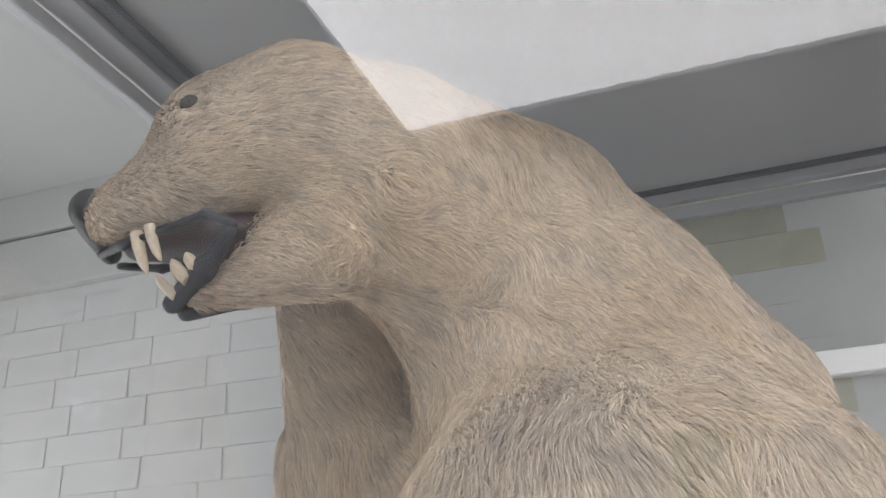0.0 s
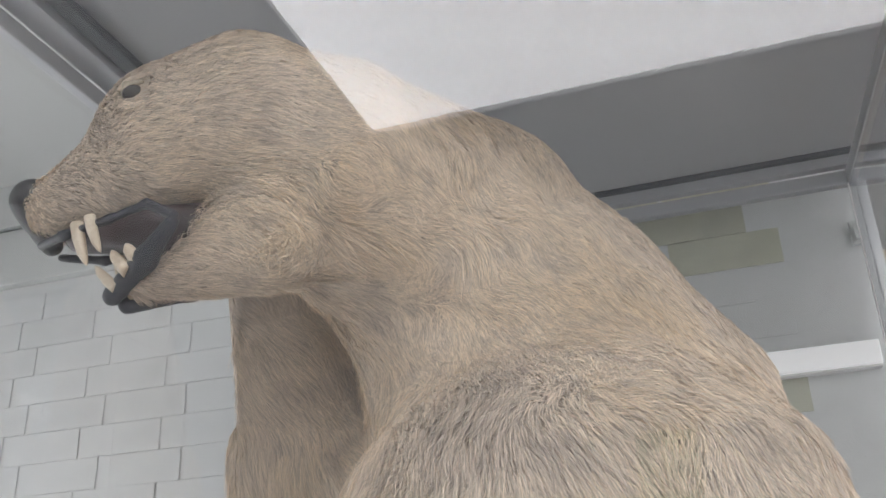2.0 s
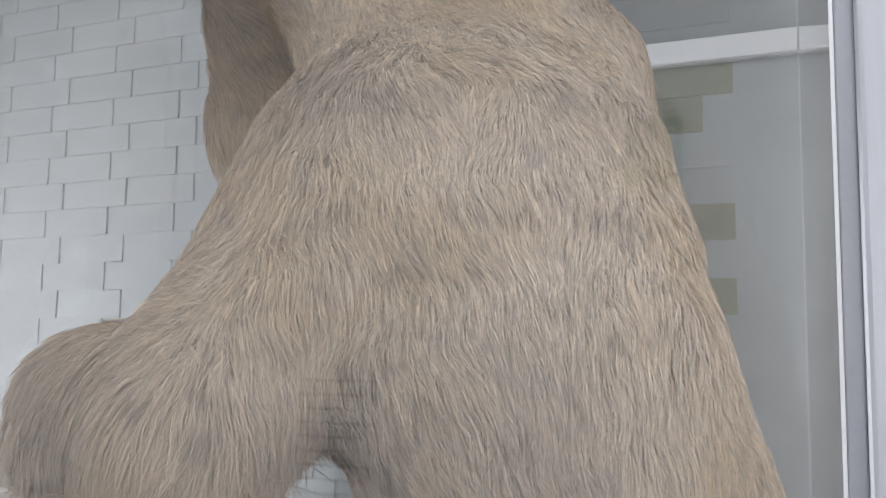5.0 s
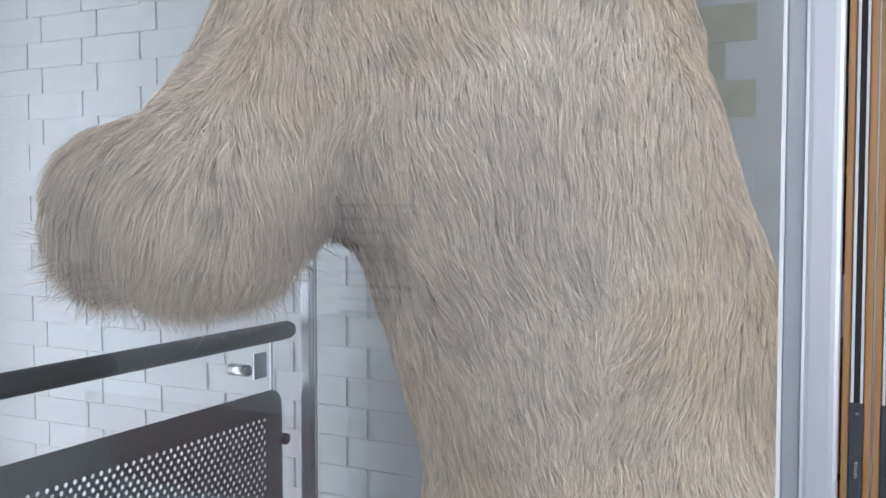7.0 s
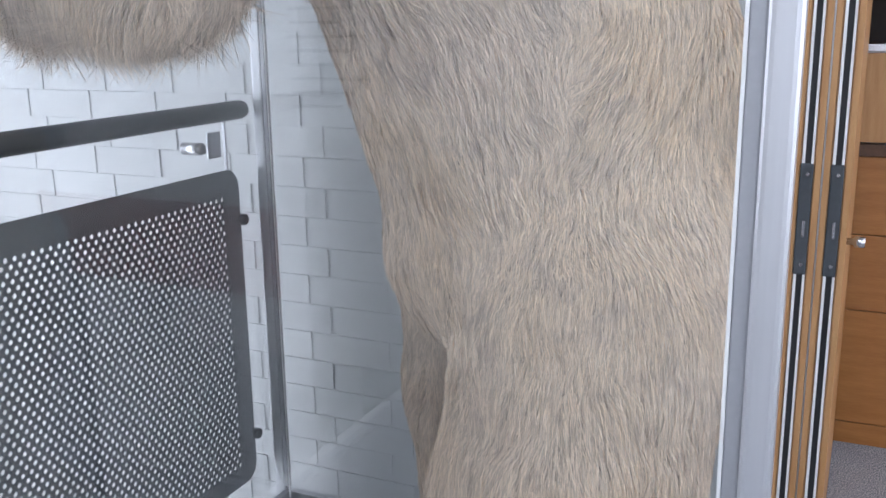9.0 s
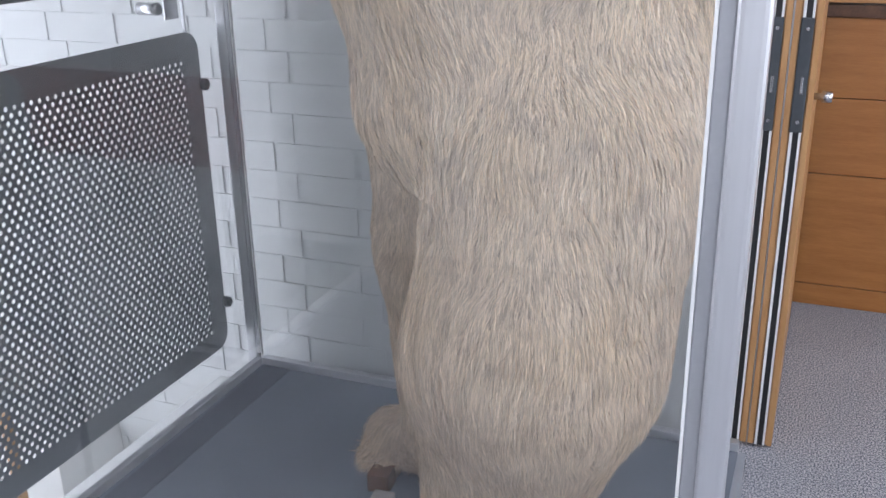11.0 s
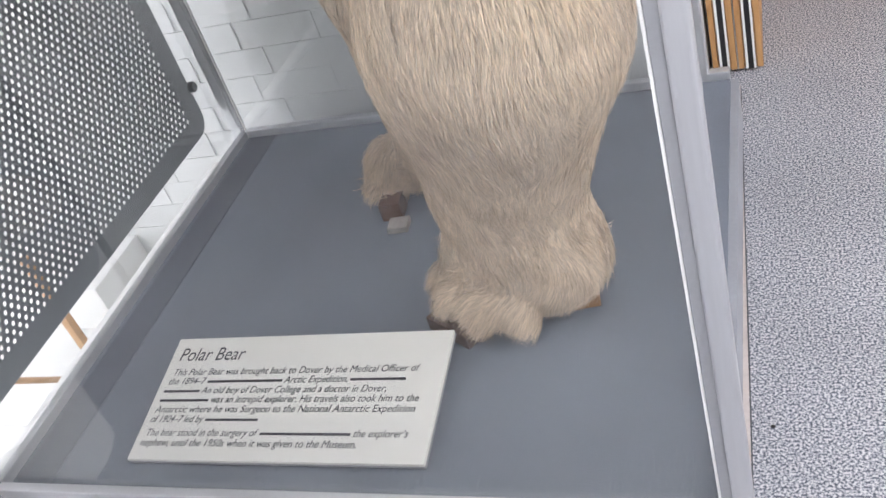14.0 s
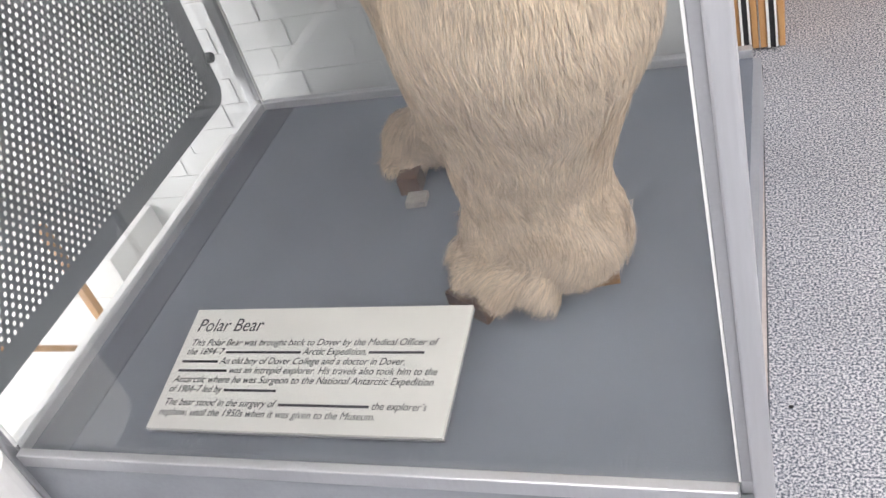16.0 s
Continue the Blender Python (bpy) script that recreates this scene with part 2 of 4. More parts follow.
# ceiling with an opening for the skylight
SKX0, SKX1, SKY0, SKY1, CZ = 0.045, 2.6, -1.293, -0.30, 2.9
bm = bmesh.new()
for x0, y0, x1, y1 in ((-2.2, -4.0, SKX0, 4.6), (SKX1, -4.0, 4.0, 4.6), (SKX0, -4.0, SKX1, SKY0), (SKX0, SKY1, SKX1, 4.6)):
    box_bm(x0, y0, CZ, x1, y1, CZ + 0.12, bm=bm)
surf("ceiling", bm, GREYP, "pale grey board ceiling with a bright skylight", "ceiling")
sl = thing("skylight", "bright diffusing skylight panel set in the ceiling", "skylight", kind="structure")
part("diffuser", box_bm(SKX0, SKY0, CZ + 0.002, SKX1, SKY1, CZ + 0.03), glow("skylight_diffuser", (0.93, 0.96, 1.0), SKYLIGHT), sl, "glowing white diffuser sheet")
bm = bmesh.new()
for x0, y0, x1, y1 in ((SKX0 - 0.012, SKY0 - 0.012, SKX0, SKY1 + 0.012), (SKX0, SKY0 - 0.012, SKX1, SKY0), (SKX0, SKY1, SKX1, SKY1 + 0.012)):
    box_bm(x0, y0, CZ - 0.012, x1, y1, CZ, bm=bm)
part("frame", bm, ALU_DULL, sl)

surf("wall_south", box_bm(-2.2, -4.12, -2.6, 4.0, -4.0, 2.9), WHITE, "plain white wall of the gallery", "wall")
surf("wall_east", box_bm(4.0, -4.12, 0.0, 4.12, 4.6, 2.9), WHITE, "plain white wall of the gallery", "wall")
surf("wall_far", box_bm(-2.2, 4.6, -2.6, 4.12, 4.72, 2.9), WHITE, "plain white wall behind the counter", "wall")
surf("wall_landing", box_bm(-0.24, -4.0, -2.6, -0.2, 1.19, -0.004), WHITE, "white edge of the landing above the stairwell", "wall")
# added fill light in window form on the unseen south wall
win = thing("fill_window_1", "large window-shaped fill light added behind the viewpoint", "window", kind="structure")
part("pane", box_bm(-1.2, -3.998, 0.9, 3.2, -3.985, 2.6), glow("fill_pane_south", (0.90, 0.95, 1.0), FILL_SOUTH), win, "glowing pane added as fill light")
for i in range(5):
    part("mullion", box_bm(-1.23 + i * 1.1, -3.985, 0.87, -1.17 + i * 1.1, -3.95, 2.63, 0.004), ALU_DULL, win)
for z in (0.87, 2.57):
    part("transom", box_bm(-1.168, -3.98, z, 3.168, -3.955, z + 0.06, 0.004), ALU_DULL, win)

# added side fill, kept where the front glass does not reflect it
win2 = thing("fill_window_2", "long window-shaped fill light added along the unseen east side", "window", kind="structure")
part("pane", box_bm(3.985, -3.7, 0.8, 3.998, 4.3, 2.75), glow("fill_pane_east", (0.93, 0.96, 1.0), FILL_EAST), win2, "glowing pane added as fill light")
for i in range(7):
    part("mullion", box_bm(3.95, -3.73 + i * 1.333, 0.77, 3.985, -3.67 + i * 1.333, 2.78, 0.004), ALU_DULL, win2)
# added stairwell fill on the west wall, outside the view
win3 = thing("fill_window_3", "tall window-shaped fill light added in the stairwell", "window", kind="structure")
part("pane", box_bm(-1.452, -0.60, -0.80, -1.44, 0.92, 2.15), glow("fill_pane_stair", (0.93, 0.96, 1.0), FILL_STAIR), win3, "glowing pane added as fill light")
for y in (-0.64, 0.14, 0.90):
    part("mullion", box_bm(-1.44, y, -0.83, -1.42, y + 0.04, 2.18, 0.004), ALU_DULL, win3)

# wall behind the case: mortar bed, bricks are laid at the end of the file
wall_n = surf("wall_north", box_bm(-2.2, WALL_Y + 0.0032, -2.6, 1.108, WALL_Y + 0.20, 2.592), MORTAR, "white-painted brick wall behind the case", "wall")
wall_w = surf("wall_west", box_bm(-2.2, -4.0, -2.6, -1.4645, WALL_Y + 0.006, 2.9), MORTAR, "white-painted brick wall of the stairwell", "wall")
hd = thing("bulkhead", "pale grey boxed bulkhead above the brick wall", "bulkhead", kind="structure")
part("lower_board", box_bm(-1.47, WALL_Y - 0.02, 2.594, 2.9, WALL_Y + 0.20, 2.756, 0.003), GREYP, hd)
part("upper_board", box_bm(-1.47, WALL_Y - 0.024, 2.766, 2.9, WALL_Y + 0.20, 2.899, 0.003), GREYP, hd)
part("shadow_gap", box_bm(-1.47, WALL_Y - 0.005, 2.756, 2.9, WALL_Y + 0.19, 2.766), DARK, hd)

# bright white band; its glow is added to reach the brightness, no known lamp
trunk = thing("glowing_band", "slim white band along the brick wall with added glow", "strip light")
part("channel", box_bm(0.60, WALL_Y - 0.022, 2.100, 1.088, WALL_Y - 0.002, 2.152, 0.003), PLASTIC, trunk)
part("diffuser", box_bm(0.60, WALL_Y - 0.034, 2.104, 1.088, WALL_Y - 0.022, 2.148, 0.003), glow("band_glow", (0.95, 0.97, 1.0), 0.45), trunk, "white band face with added glow")
br = thing("wall_bracket", "small grey square bracket on the painted wall", "bracket")
part("plate", box_bm(1.085, WALL_Y - 0.012, 2.345, 1.125, WALL_Y - 0.002, 2.395, 0.002), GREYP, br)
part("cover", box_bm(1.092, WALL_Y - 0.02, 2.352, 1.120, WALL_Y - 0.012, 2.388, 0.003), GREYP, br)

# ---- display case ----
def sheared(bm):
    """Lean the side of the case in towards its narrower back."""
    for v in bm.verts:
        v.co.x += (X1B - X1) * (v.co.y - Y0) / (Y1 - Y0)
    return bm


X1B = 1.088
case = thing("display_case", "tall aluminium framed glass museum case on a low plinth", "display case")
part("plinth", box_bm(X0 - 0.02, Y0 - 0.012, 0.0, X1 + 0.016, Y1 + 0.02, DZ - 0.012), PLINTH, case, "grey painted plinth")
part("deck", box_bm(X0, Y0, DZ - 0.012, X1, Y1, DZ), DECK, case, "blue-grey felt covered deck board")
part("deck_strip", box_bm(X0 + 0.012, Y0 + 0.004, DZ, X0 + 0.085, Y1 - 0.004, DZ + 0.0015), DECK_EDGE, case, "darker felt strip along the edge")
TOP = 2.51
for nm, x, y, sx, sy, w in (("post", X0, Y0, -1, -1, 0.030), ("post", X1, Y0, 1, -1, 0.026), ("post", X0, Y1, -1, 1, 0.030), ("post", X1B, Y1, 1, 1, 0.020)):
    xa = x + sx * 0.017
    p = part(nm, box_bm(min(xa, xa + sx * w), min(y, y + sy * 0.020), 0.0, max(xa, xa + sx * w), max(y, y + sy * 0.020), TOP, 0.006, 3), ALU, case)
    part("glazing_bead", box_bm(min(x + sx * 0.003, xa), min(y, y + sy * 0.010), DZ + 0.03, max(x + sx * 0.003, xa), max(y, y + sy * 0.010), HZ, 0.002), ALU_DULL, p)
    part("gasket", box_bm(min(x, x + sx * 0.003), min(y, y + sy * 0.011), DZ + 0.03, max(x, x + sx * 0.003), max(y, y + sy * 0.011), HZ), PLASTIC, p)
for z, hgt, nm in ((DZ - 0.01, 0.030, "bottom_rail"), (HZ, 0.028, "top_rail")):
    for y, s in ((Y0, -1), (Y1, 1)):
        part(nm, box_bm(X0, min(y, y + s * 0.022), z, X1, max(y, y + s * 0.022), z + hgt, 0.003), ALU_DULL if nm == "top_rail" else ALU, case)
    part(nm, box_bm(X0 - 0.022, Y0, z, X0, Y1, z + hgt, 0.003), ALU, case)
    part(nm, sheared(box_bm(X1, Y0, z, X1 + 0.022, Y1, z + hgt, 0.003)), ALU, case)
# inner upper frame, stepped
for y, s in ((Y0, 1), (Y1, -1)):
    part("inner_rail", box_bm(X0, min(y, y + s * 0.020), HZ + 0.03, X1, max(y, y + s * 0.020), HZ + 0.052, 0.002), ALU_DULL, case)
    part("inner_bead", box_bm(X0 + 0.05, min(y + s * 0.020, y + s * 0.032), HZ + 0.050, X1 - 0.05, max(y + s * 0.020, y + s * 0.032), HZ + 0.060, 0.002), DARK, case)
for x, s in ((X0, 1),):
    part("inner_rail", box_bm(min(x, x + s * 0.045), Y0 + 0.046, HZ + 0.03, max(x, x + s * 0.045), Y1 - 0.046, HZ + 0.052, 0.002), ALU_DULL, case)
    part("inner_bead", box_bm(min(x + s * 0.05, x + s * 0.075), Y0 + 0.08, HZ + 0.040, max(x + s * 0.05, x + s * 0.075), Y1 - 0.08, HZ + 0.056, 0.002), DARK, case)
part("roof_board", box_bm(X0 - 0.02, Y0 - 0.02, HZ + 0.06, X1 + 0.02, Y1 + 0.02, TOP + 0.01), ROOFP, case, "grey roof board")
for nm, c in (("front_pane", (X0, Y0 - 0.008, DZ + 0.018, X1, Y0 - 0.002, HZ + 0.01)), ("back_pane", (X0, Y1 + 0.002, DZ + 0.018, X1B, Y1 + 0.008, HZ + 0.01)),
              ("side_pane", (X0 - 0.008, Y0, DZ + 0.018, X0 - 0.002, Y1, HZ + 0.01)), ("end_pane", (X1 + 0.002, Y0, DZ + 0.018, X1 + 0.008, Y1, HZ + 0.01))):
    g = part(nm, sheared(box_bm(*c)) if nm == "end_pane" else box_bm(*c), GLASS, case, "clear glass pane")
    g.visible_shadow = False


# ---- the mounted bear, shaped from round limbs ----
def cone(P, a, b, ra, rb):
    a, b = np.array(a), np.array(b)
    ab = b - a
    t = np.clip(((P - a) @ ab) / (ab @ ab), 0, 1)
    d = np.linalg.norm(P - a - t[:, None] * ab, axis=1)
    return d - (ra + (rb - ra) * t)


def smin(a, b, k):
    h = np.clip(0.5 + 0.5 * (b - a) / k, 0, 1)
    return b + (a - b) * h - k * h * (1 - h)


BONES = [  # from, to, radii, blend
    ((0.628, 0.584, 2.073), (0.645, 0.537, 1.647), 0.134, 0.335, 0.03),
    ((0.645, 0.537, 1.647), (0.760, 0.496, 1.475), 0.335, 0.258, 0.03),
    ((0.760, 0.496, 1.475), (0.854, 0.636, 1.078), 0.258, 0.284, 0.03),
    ((0.854, 0.636, 1.078), (0.748, 0.566, 0.973), 0.284, 0.159, 0.05),
    ((0.936, 0.460, 0.917), (0.915, 0.389, 0.661), 0.189, 0.170, 0.07),
    ((0.915, 0.389, 0.661), (0.829, 0.468, 0.261), 0.170, 0.105, 0.05),
    ((0.657, 0.806, 1.023), (0.615, 0.828, 0.628), 0.184, 0.133, 0.07),
    ((0.615, 0.828, 0.628), (0.614, 0.784, 0.291), 0.133, 0.083, 0.05),
    ((0.894, 0.432, 0.230), (0.777, 0.426, 0.217), 0.093, 0.042, 0.07),
    ((0.632, 0.775, 0.229), (0.490, 0.822, 0.174), 0.074, 0.057, 0.03),
    ((0.391, 0.329, 2.203), (0.494, 0.532, 2.160), 0.143, 0.176, 0.05),
    ((0.494, 0.532, 2.160), (0.610, 0.678, 1.893), 0.176, 0.284, 0.05),
    ((0.323, 0.237, 2.244), (0.236, 0.214, 2.228), 0.106, 0.090, 0.03),
    ((0.206, 0.209, 2.190), (0.104, 0.185, 2.140), 0.072, 0.041, 0.03),
    ((0.345, 0.258, 2.097), (0.216, 0.198, 2.028), 0.073, 0.021, 0.02),
    ((0.622, 0.383, 1.744), (0.439, 0.221, 1.432), 0.168, 0.117, 0.06),
    ((0.439, 0.221, 1.432), (0.232, 0.262, 1.420), 0.114, 0.102, 0.04),
    ((0.540, 0.780, 1.840), (0.159, 0.764, 1.917), 0.150, 0.113, 0.07),
    ((0.159, 0.764, 1.917), (0.130, 0.679, 2.211), 0.113, 0.084, 0.05),
    ((0.442, 0.238, 2.115), (0.456, 0.212, 2.138), 0.028, 0.019, 0.012),
]
TOES = [
    ((0.797, 0.421, 0.207), (0.718, 0.433, 0.182)),
    ((0.802, 0.406, 0.207), (0.740, 0.379, 0.180)),
    ((0.832, 0.401, 0.207), (0.794, 0.346, 0.179)),
    ((0.877, 0.406, 0.207), (0.860, 0.349, 0.179)),
    ((0.515, 0.832, 0.184), (0.455, 0.857, 0.151)),
    ((0.515, 0.822, 0.184), (0.447, 0.817, 0.149)),
    ((0.520, 0.807, 0.184), (0.463, 0.777, 0.149)),
    ((0.545, 0.797, 0.184), (0.507, 0.757, 0.147)),
]


def mouth_gap(P):
    Q = P.copy()
    Q[:, 1] = 0.2
    d = smin(cone(Q, (0.258, 0.2, 2.079), (0.193, 0.2, 2.052), 0.015, 0.031), cone(Q, (0.193, 0.2, 2.052), (0.088, 0.2, 2.011), 0.032, 0.058), 0.01)
    return np.maximum(d, P[:, 1] - 0.36)


def bear_field(P):
    d = None
    for a, b, ra, rb, k in BONES:
        c = cone(P, a, b, ra, rb)
        d = c if d is None else smin(d, c, k)
    for a, b in TOES:
        d = smin(d, cone(P, a, b, 0.031, 0.031), 0.006)
    d = np.maximum(d, -mouth_gap(P))
    return np.maximum(d, 0.148 - P[:, 2])


def surface(field, lo, hi, h):
    """Vertices and quads of the surface field = 0 on a regular grid."""
    ax = [np.arange(lo[i], hi[i] + h, h) for i in range(3)]
    n = [len(a) for a in ax]
    G = np.stack(np.meshgrid(*ax, indexing="ij"), -1).reshape(-1, 3)
    F = field(G).reshape(n)
    corner = {}
    for i in (0, 1):
        for j in (0, 1):
            for k in (0, 1):
                corner[i, j, k] = F[i:n[0] - 1 + i, j:n[1] - 1 + j, k:n[2] - 1 + k]
    acc = np.zeros((*corner[0, 0, 0].shape, 3))
    cnt = np.zeros(corner[0, 0, 0].shape)
    for c in corner:
        for axis in range(3):
            if c[axis] == 0:
                e = list(c)
                e[axis] = 1
                a, b = corner[c], corner[tuple(e)]
                hit = (a < 0) != (b < 0)
                t = np.where(hit, a / np.where(hit, a - b, 1), 0)
                p = np.array(c, float)[None, None, None] * np.ones((*t.shape, 1))
                p[..., axis] = t
                acc += p * hit[..., None]
                cnt += hit
    on = cnt > 0
    vid = -np.ones(on.shape, int)
    vid[on] = np.arange(on.sum())
    base = np.stack(np.meshgrid(*[a[:-1] for a in ax], indexing="ij"), -1)
    V = (base + h * acc / np.maximum(cnt, 1)[..., None])[on]
    quads = []
    inside = F < 0
    for axis in range(3):
        u, v = (axis + 1) % 3, (axis + 2) % 3
        s0 = [slice(None)] * 3
        s1 = [slice(None)] * 3
        s0[axis], s1[axis] = slice(0, -1), slice(1, None)
        A, B = inside[tuple(s0)], inside[tuple(s1)]
        for sign, mask in ((1, A & ~B), (-1, ~A & B)):
            I = np.argwhere(mask)
            I = I[(I[:, u] > 0) & (I[:, v] > 0) & (I[:, u] < n[u] - 1) & (I[:, v] < n[v] - 1)]
            q = []
            for du, dv in ((-1, -1), (0, -1), (0, 0), (-1, 0))[::sign]:
                J = I.copy()
                J[:, u] += du
                J[:, v] += dv
                q.append(vid[J[:, 0], J[:, 1], J[:, 2]])
            quads.append(np.stack(q, 1))
    return V, np.concatenate(quads)


def grid_mesh(name, V, Q, material, parent=None, label=""):
    me = bpy.data.meshes.new(name)
    me.from_pydata(V.tolist(), [], Q.tolist())
    me.shade_smooth()
    for m in material if isinstance(material, (list, tuple)) else (material,):
        me.materials.append(m)
    ob = new(name, me)
    ob.parent = parent
    return tagged(ob, label)


bear = thing("mounted_polar_bear", "mounted cream polar bear standing upright with open jaws", "taxidermy bear")
V, Q = surface(bear_field, (-0.02, 0.04, 0.12), (1.2, 1.1, 2.5), 0.0145)
skin = grid_mesh("body", V, Q, (WOOL, MOUTH), bear)
mid = V[Q].mean(1)
inner = mouth_gap(mid) < 0.006
skin.data.polygons.foreach_set("material_index", (inner & (mid[:, 2] > 1.95)).astype(np.int32))


def smooth_noise(P, scale, seed):
    """Cheap smooth noise in -1..1 from a few sines."""
    r = np.random.RandomState(seed)
    out = np.zeros(len(P))
    for k in range(7):
        d = r.normal(size=3)
        out += np.sin(P @ (d / np.linalg.norm(d)) * scale * r.uniform(0.5, 1.7) + r.uniform(0, 6.28))
    return out / 4.0


def fur(name, parent, V, Q, count, seed):
    rs = np.random.RandomState(seed)
    T = np.concatenate((Q[:, [0, 1, 2]], Q[:, [0, 2, 3]]))
    a, b, c = V[T[:, 0]], V[T[:, 1]], V[T[:, 2]]
    nrm = np.cross(b - a, c - a)
    area = np.linalg.norm(nrm, axis=1)
    nrm /= np.maximum(area, 1e-12)[:, None]
    VN = np.zeros_like(V)
    for i in range(3):
        np.add.at(VN, T[:, i], nrm * area[:, None])
    VN /= np.maximum(np.linalg.norm(VN, axis=1), 1e-9)[:, None]
    m = (a + b + c) / 3
    w = area * np.where(nrm[:, 1] < 0.25, 1.0, 0.22) * np.where(m[:, 2] > 1.95, 1.9, 1.0)
    w = w * np.where((m[:, 2] < 0.45), 2.2, 1.0)
    w[(mouth_gap(m) < 0.006) & (m[:, 2] > 1.95)] = 0
    w[(m[:, 0] < 0.076) & (m[:, 2] > 2.0)] = 0
    w[m[:, 2] < 0.15] = 0
    w[np.linalg.norm(m - np.array((0.232, 0.128, 2.240)), axis=1) < 0.021] = 0
    pick = rs.choice(len(T), count, p=w / w.sum())
    r1, r2 = np.sqrt(rs.rand(count)), rs.rand(count)
    W = np.stack((1 - r1, r1 * (1 - r2), r1 * r2), 1)
    P = (V[T[pick]] * W[..., None]).sum(1)
    N = (VN[T[pick]] * W[..., None]).sum(1)
    N /= np.linalg.norm(N, axis=1)[:, None]
    x, y, z = P.T
    # lie of the coat: back over the head, down the trunk, forward along the arm and the feet
    D = np.tile(np.array((0.18, -0.05, -1.0)), (count, 1))

    def blend(weight, d):
        return D * (1 - weight[:, None]) + np.array(d) * weight[:, None]
    D = blend(np.clip((z - 1.85) / 0.25, 0, 1), (0.75, 0.05, -0.65))
    D = blend(np.clip((0.42 - x) / 0.12, 0, 1) * (z > 1.95) * (y < 0.45), (1.0, 0.15, -0.12))
    arm = np.clip((0.62 - x) / 0.2, 0, 1) * np.clip((0.42 - y) / 0.1, 0, 1) * (z < 1.95) * (z > 1.3)
    D = blend(arm, (-0.28, -0.05, -0.95))
    foot = np.clip((0.30 - z) / 0.08, 0, 1)
    D = blend(foot * 0.8, (-0.55, -0.55, -0.5))
    D += 0.42 * np.stack([smooth_noise(P, 16, s) for s in (1, 2, 3)], 1) + 0.22 * rs.normal(size=(count, 3)) + np.where(z > 1.6, 0.55, 0.36)[:, None] * np.stack([smooth_noise(P, 55, s) for s in (4, 5, 6)], 1)
    D -= N * (D * N).sum(1)[:, None]
    D /= np.maximum(np.linalg.norm(D, axis=1), 1e-6)[:, None]
    length = 0.033 + 0.0 * x
    length = np.where(z > 1.95, 0.026, length)
    length = np.where((z > 1.95) & (x < 0.42) & (y < 0.45), 0.012 + 0.014 * np.clip((x - 0.05) / 0.35, 0, 1), length)
    length = length + 0.062 * arm * np.clip(-N[:, 2] + 0.3, 0, 1) + 0.012 * arm
    length = np.where((x < 0.42) & (y > 0.55) & (z > 1.7), 0.045, length)
    length = np.where(z < 0.7, 0.034, length)
    length = np.where(z < 0.26, 0.042, length)
    length = length * (0.65 + 0.7 * rs.rand(count))
    lift = (0.20 + 0.22 * rs.rand(count) + 0.14 * smooth_noise(P, 30, 9))[:, None]
    mid_ = P + D * (length * 0.5)[:, None] + N * lift * (length * 0.55)[:, None]
    tip = P + D * length[:, None] + N * lift * (length * 0.62)[:, None]
    tip[:, 2] -= 0.10 * length
    # tufts: tips drawn towards a neighbouring leader
    from mathutils import kdtree
    lead = rs.choice(count, count // 18, replace=False)
    kd = kdtree.KDTree(len(lead))
    for i, k in enumerate(lead):
        kd.insert(P[k], i)
    kd.balance()
    near = lead[np.array([kd.find(p)[1] for p in P])]
    pull = rs.uniform(0.15, 0.62, count)[:, None]
    shift = (tip[near] - tip) * pull
    far = np.linalg.norm(shift, axis=1) > 0.02
    shift[far] = 0
    tip += shift
    mid_ += shift * 0.35
    side = np.cross(D, N + 0.5 * rs.normal(size=(count, 3)))
    side /= np.maximum(np.linalg.norm(side, axis=1), 1e-6)[:, None]
    wd = (0.00045 + 0.0005 * rs.rand(count))[:, None]
    verts = np.stack((P - N * 0.002 - side * wd, P - N * 0.002 + side * wd, mid_ + side * wd * 0.8, mid_ - side * wd * 0.8, tip), 1).reshape(-1, 3)
    k = np.arange(count)[:, None] * 5
    loops = np.concatenate((k + np.array((0, 1, 2)), k + np.array((0, 2, 3)), k + np.array((3, 2, 4))), 1).reshape(-1)
    me = bpy.data.meshes.new(name)
    me.vertices.add(len(verts))
    me.vertices.foreach_set("co", verts.astype(np.float32).reshape(-1))
    me.loops.add(len(loops))
    me.loops.foreach_set("vertex_index", loops.astype(np.int32))
    me.polygons.add(count * 3)
    me.polygons.foreach_set("loop_start", np.arange(0, len(loops), 3, dtype=np.int32))
    me.update(calc_edges=True)
    me.validate()
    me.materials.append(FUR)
    ob = new(name, me)
    ob.parent = parent
    return tagged(ob, "long cream guard hair", kind="stuff")


fur("coat", bear, V, Q, 720000, 5)

# nose, lips, eye, tongue, teeth
HEAD_Y = 0.187


def field_mesh(name, cones, lo, hi, h, material, parent, label="", k=0.006, cut=None):
    def f(P):
        d = None
        for a, b, ra, rb in cones:
            c_ = cone(P, a, b, ra, rb)
            d = c_ if d is None else smin(d, c_, k)
        return d if cut is None else np.maximum(d, cut(P))
    v, q = surface(f, lo, hi, h)
    return grid_mesh(name, v, q, material, parent, label)


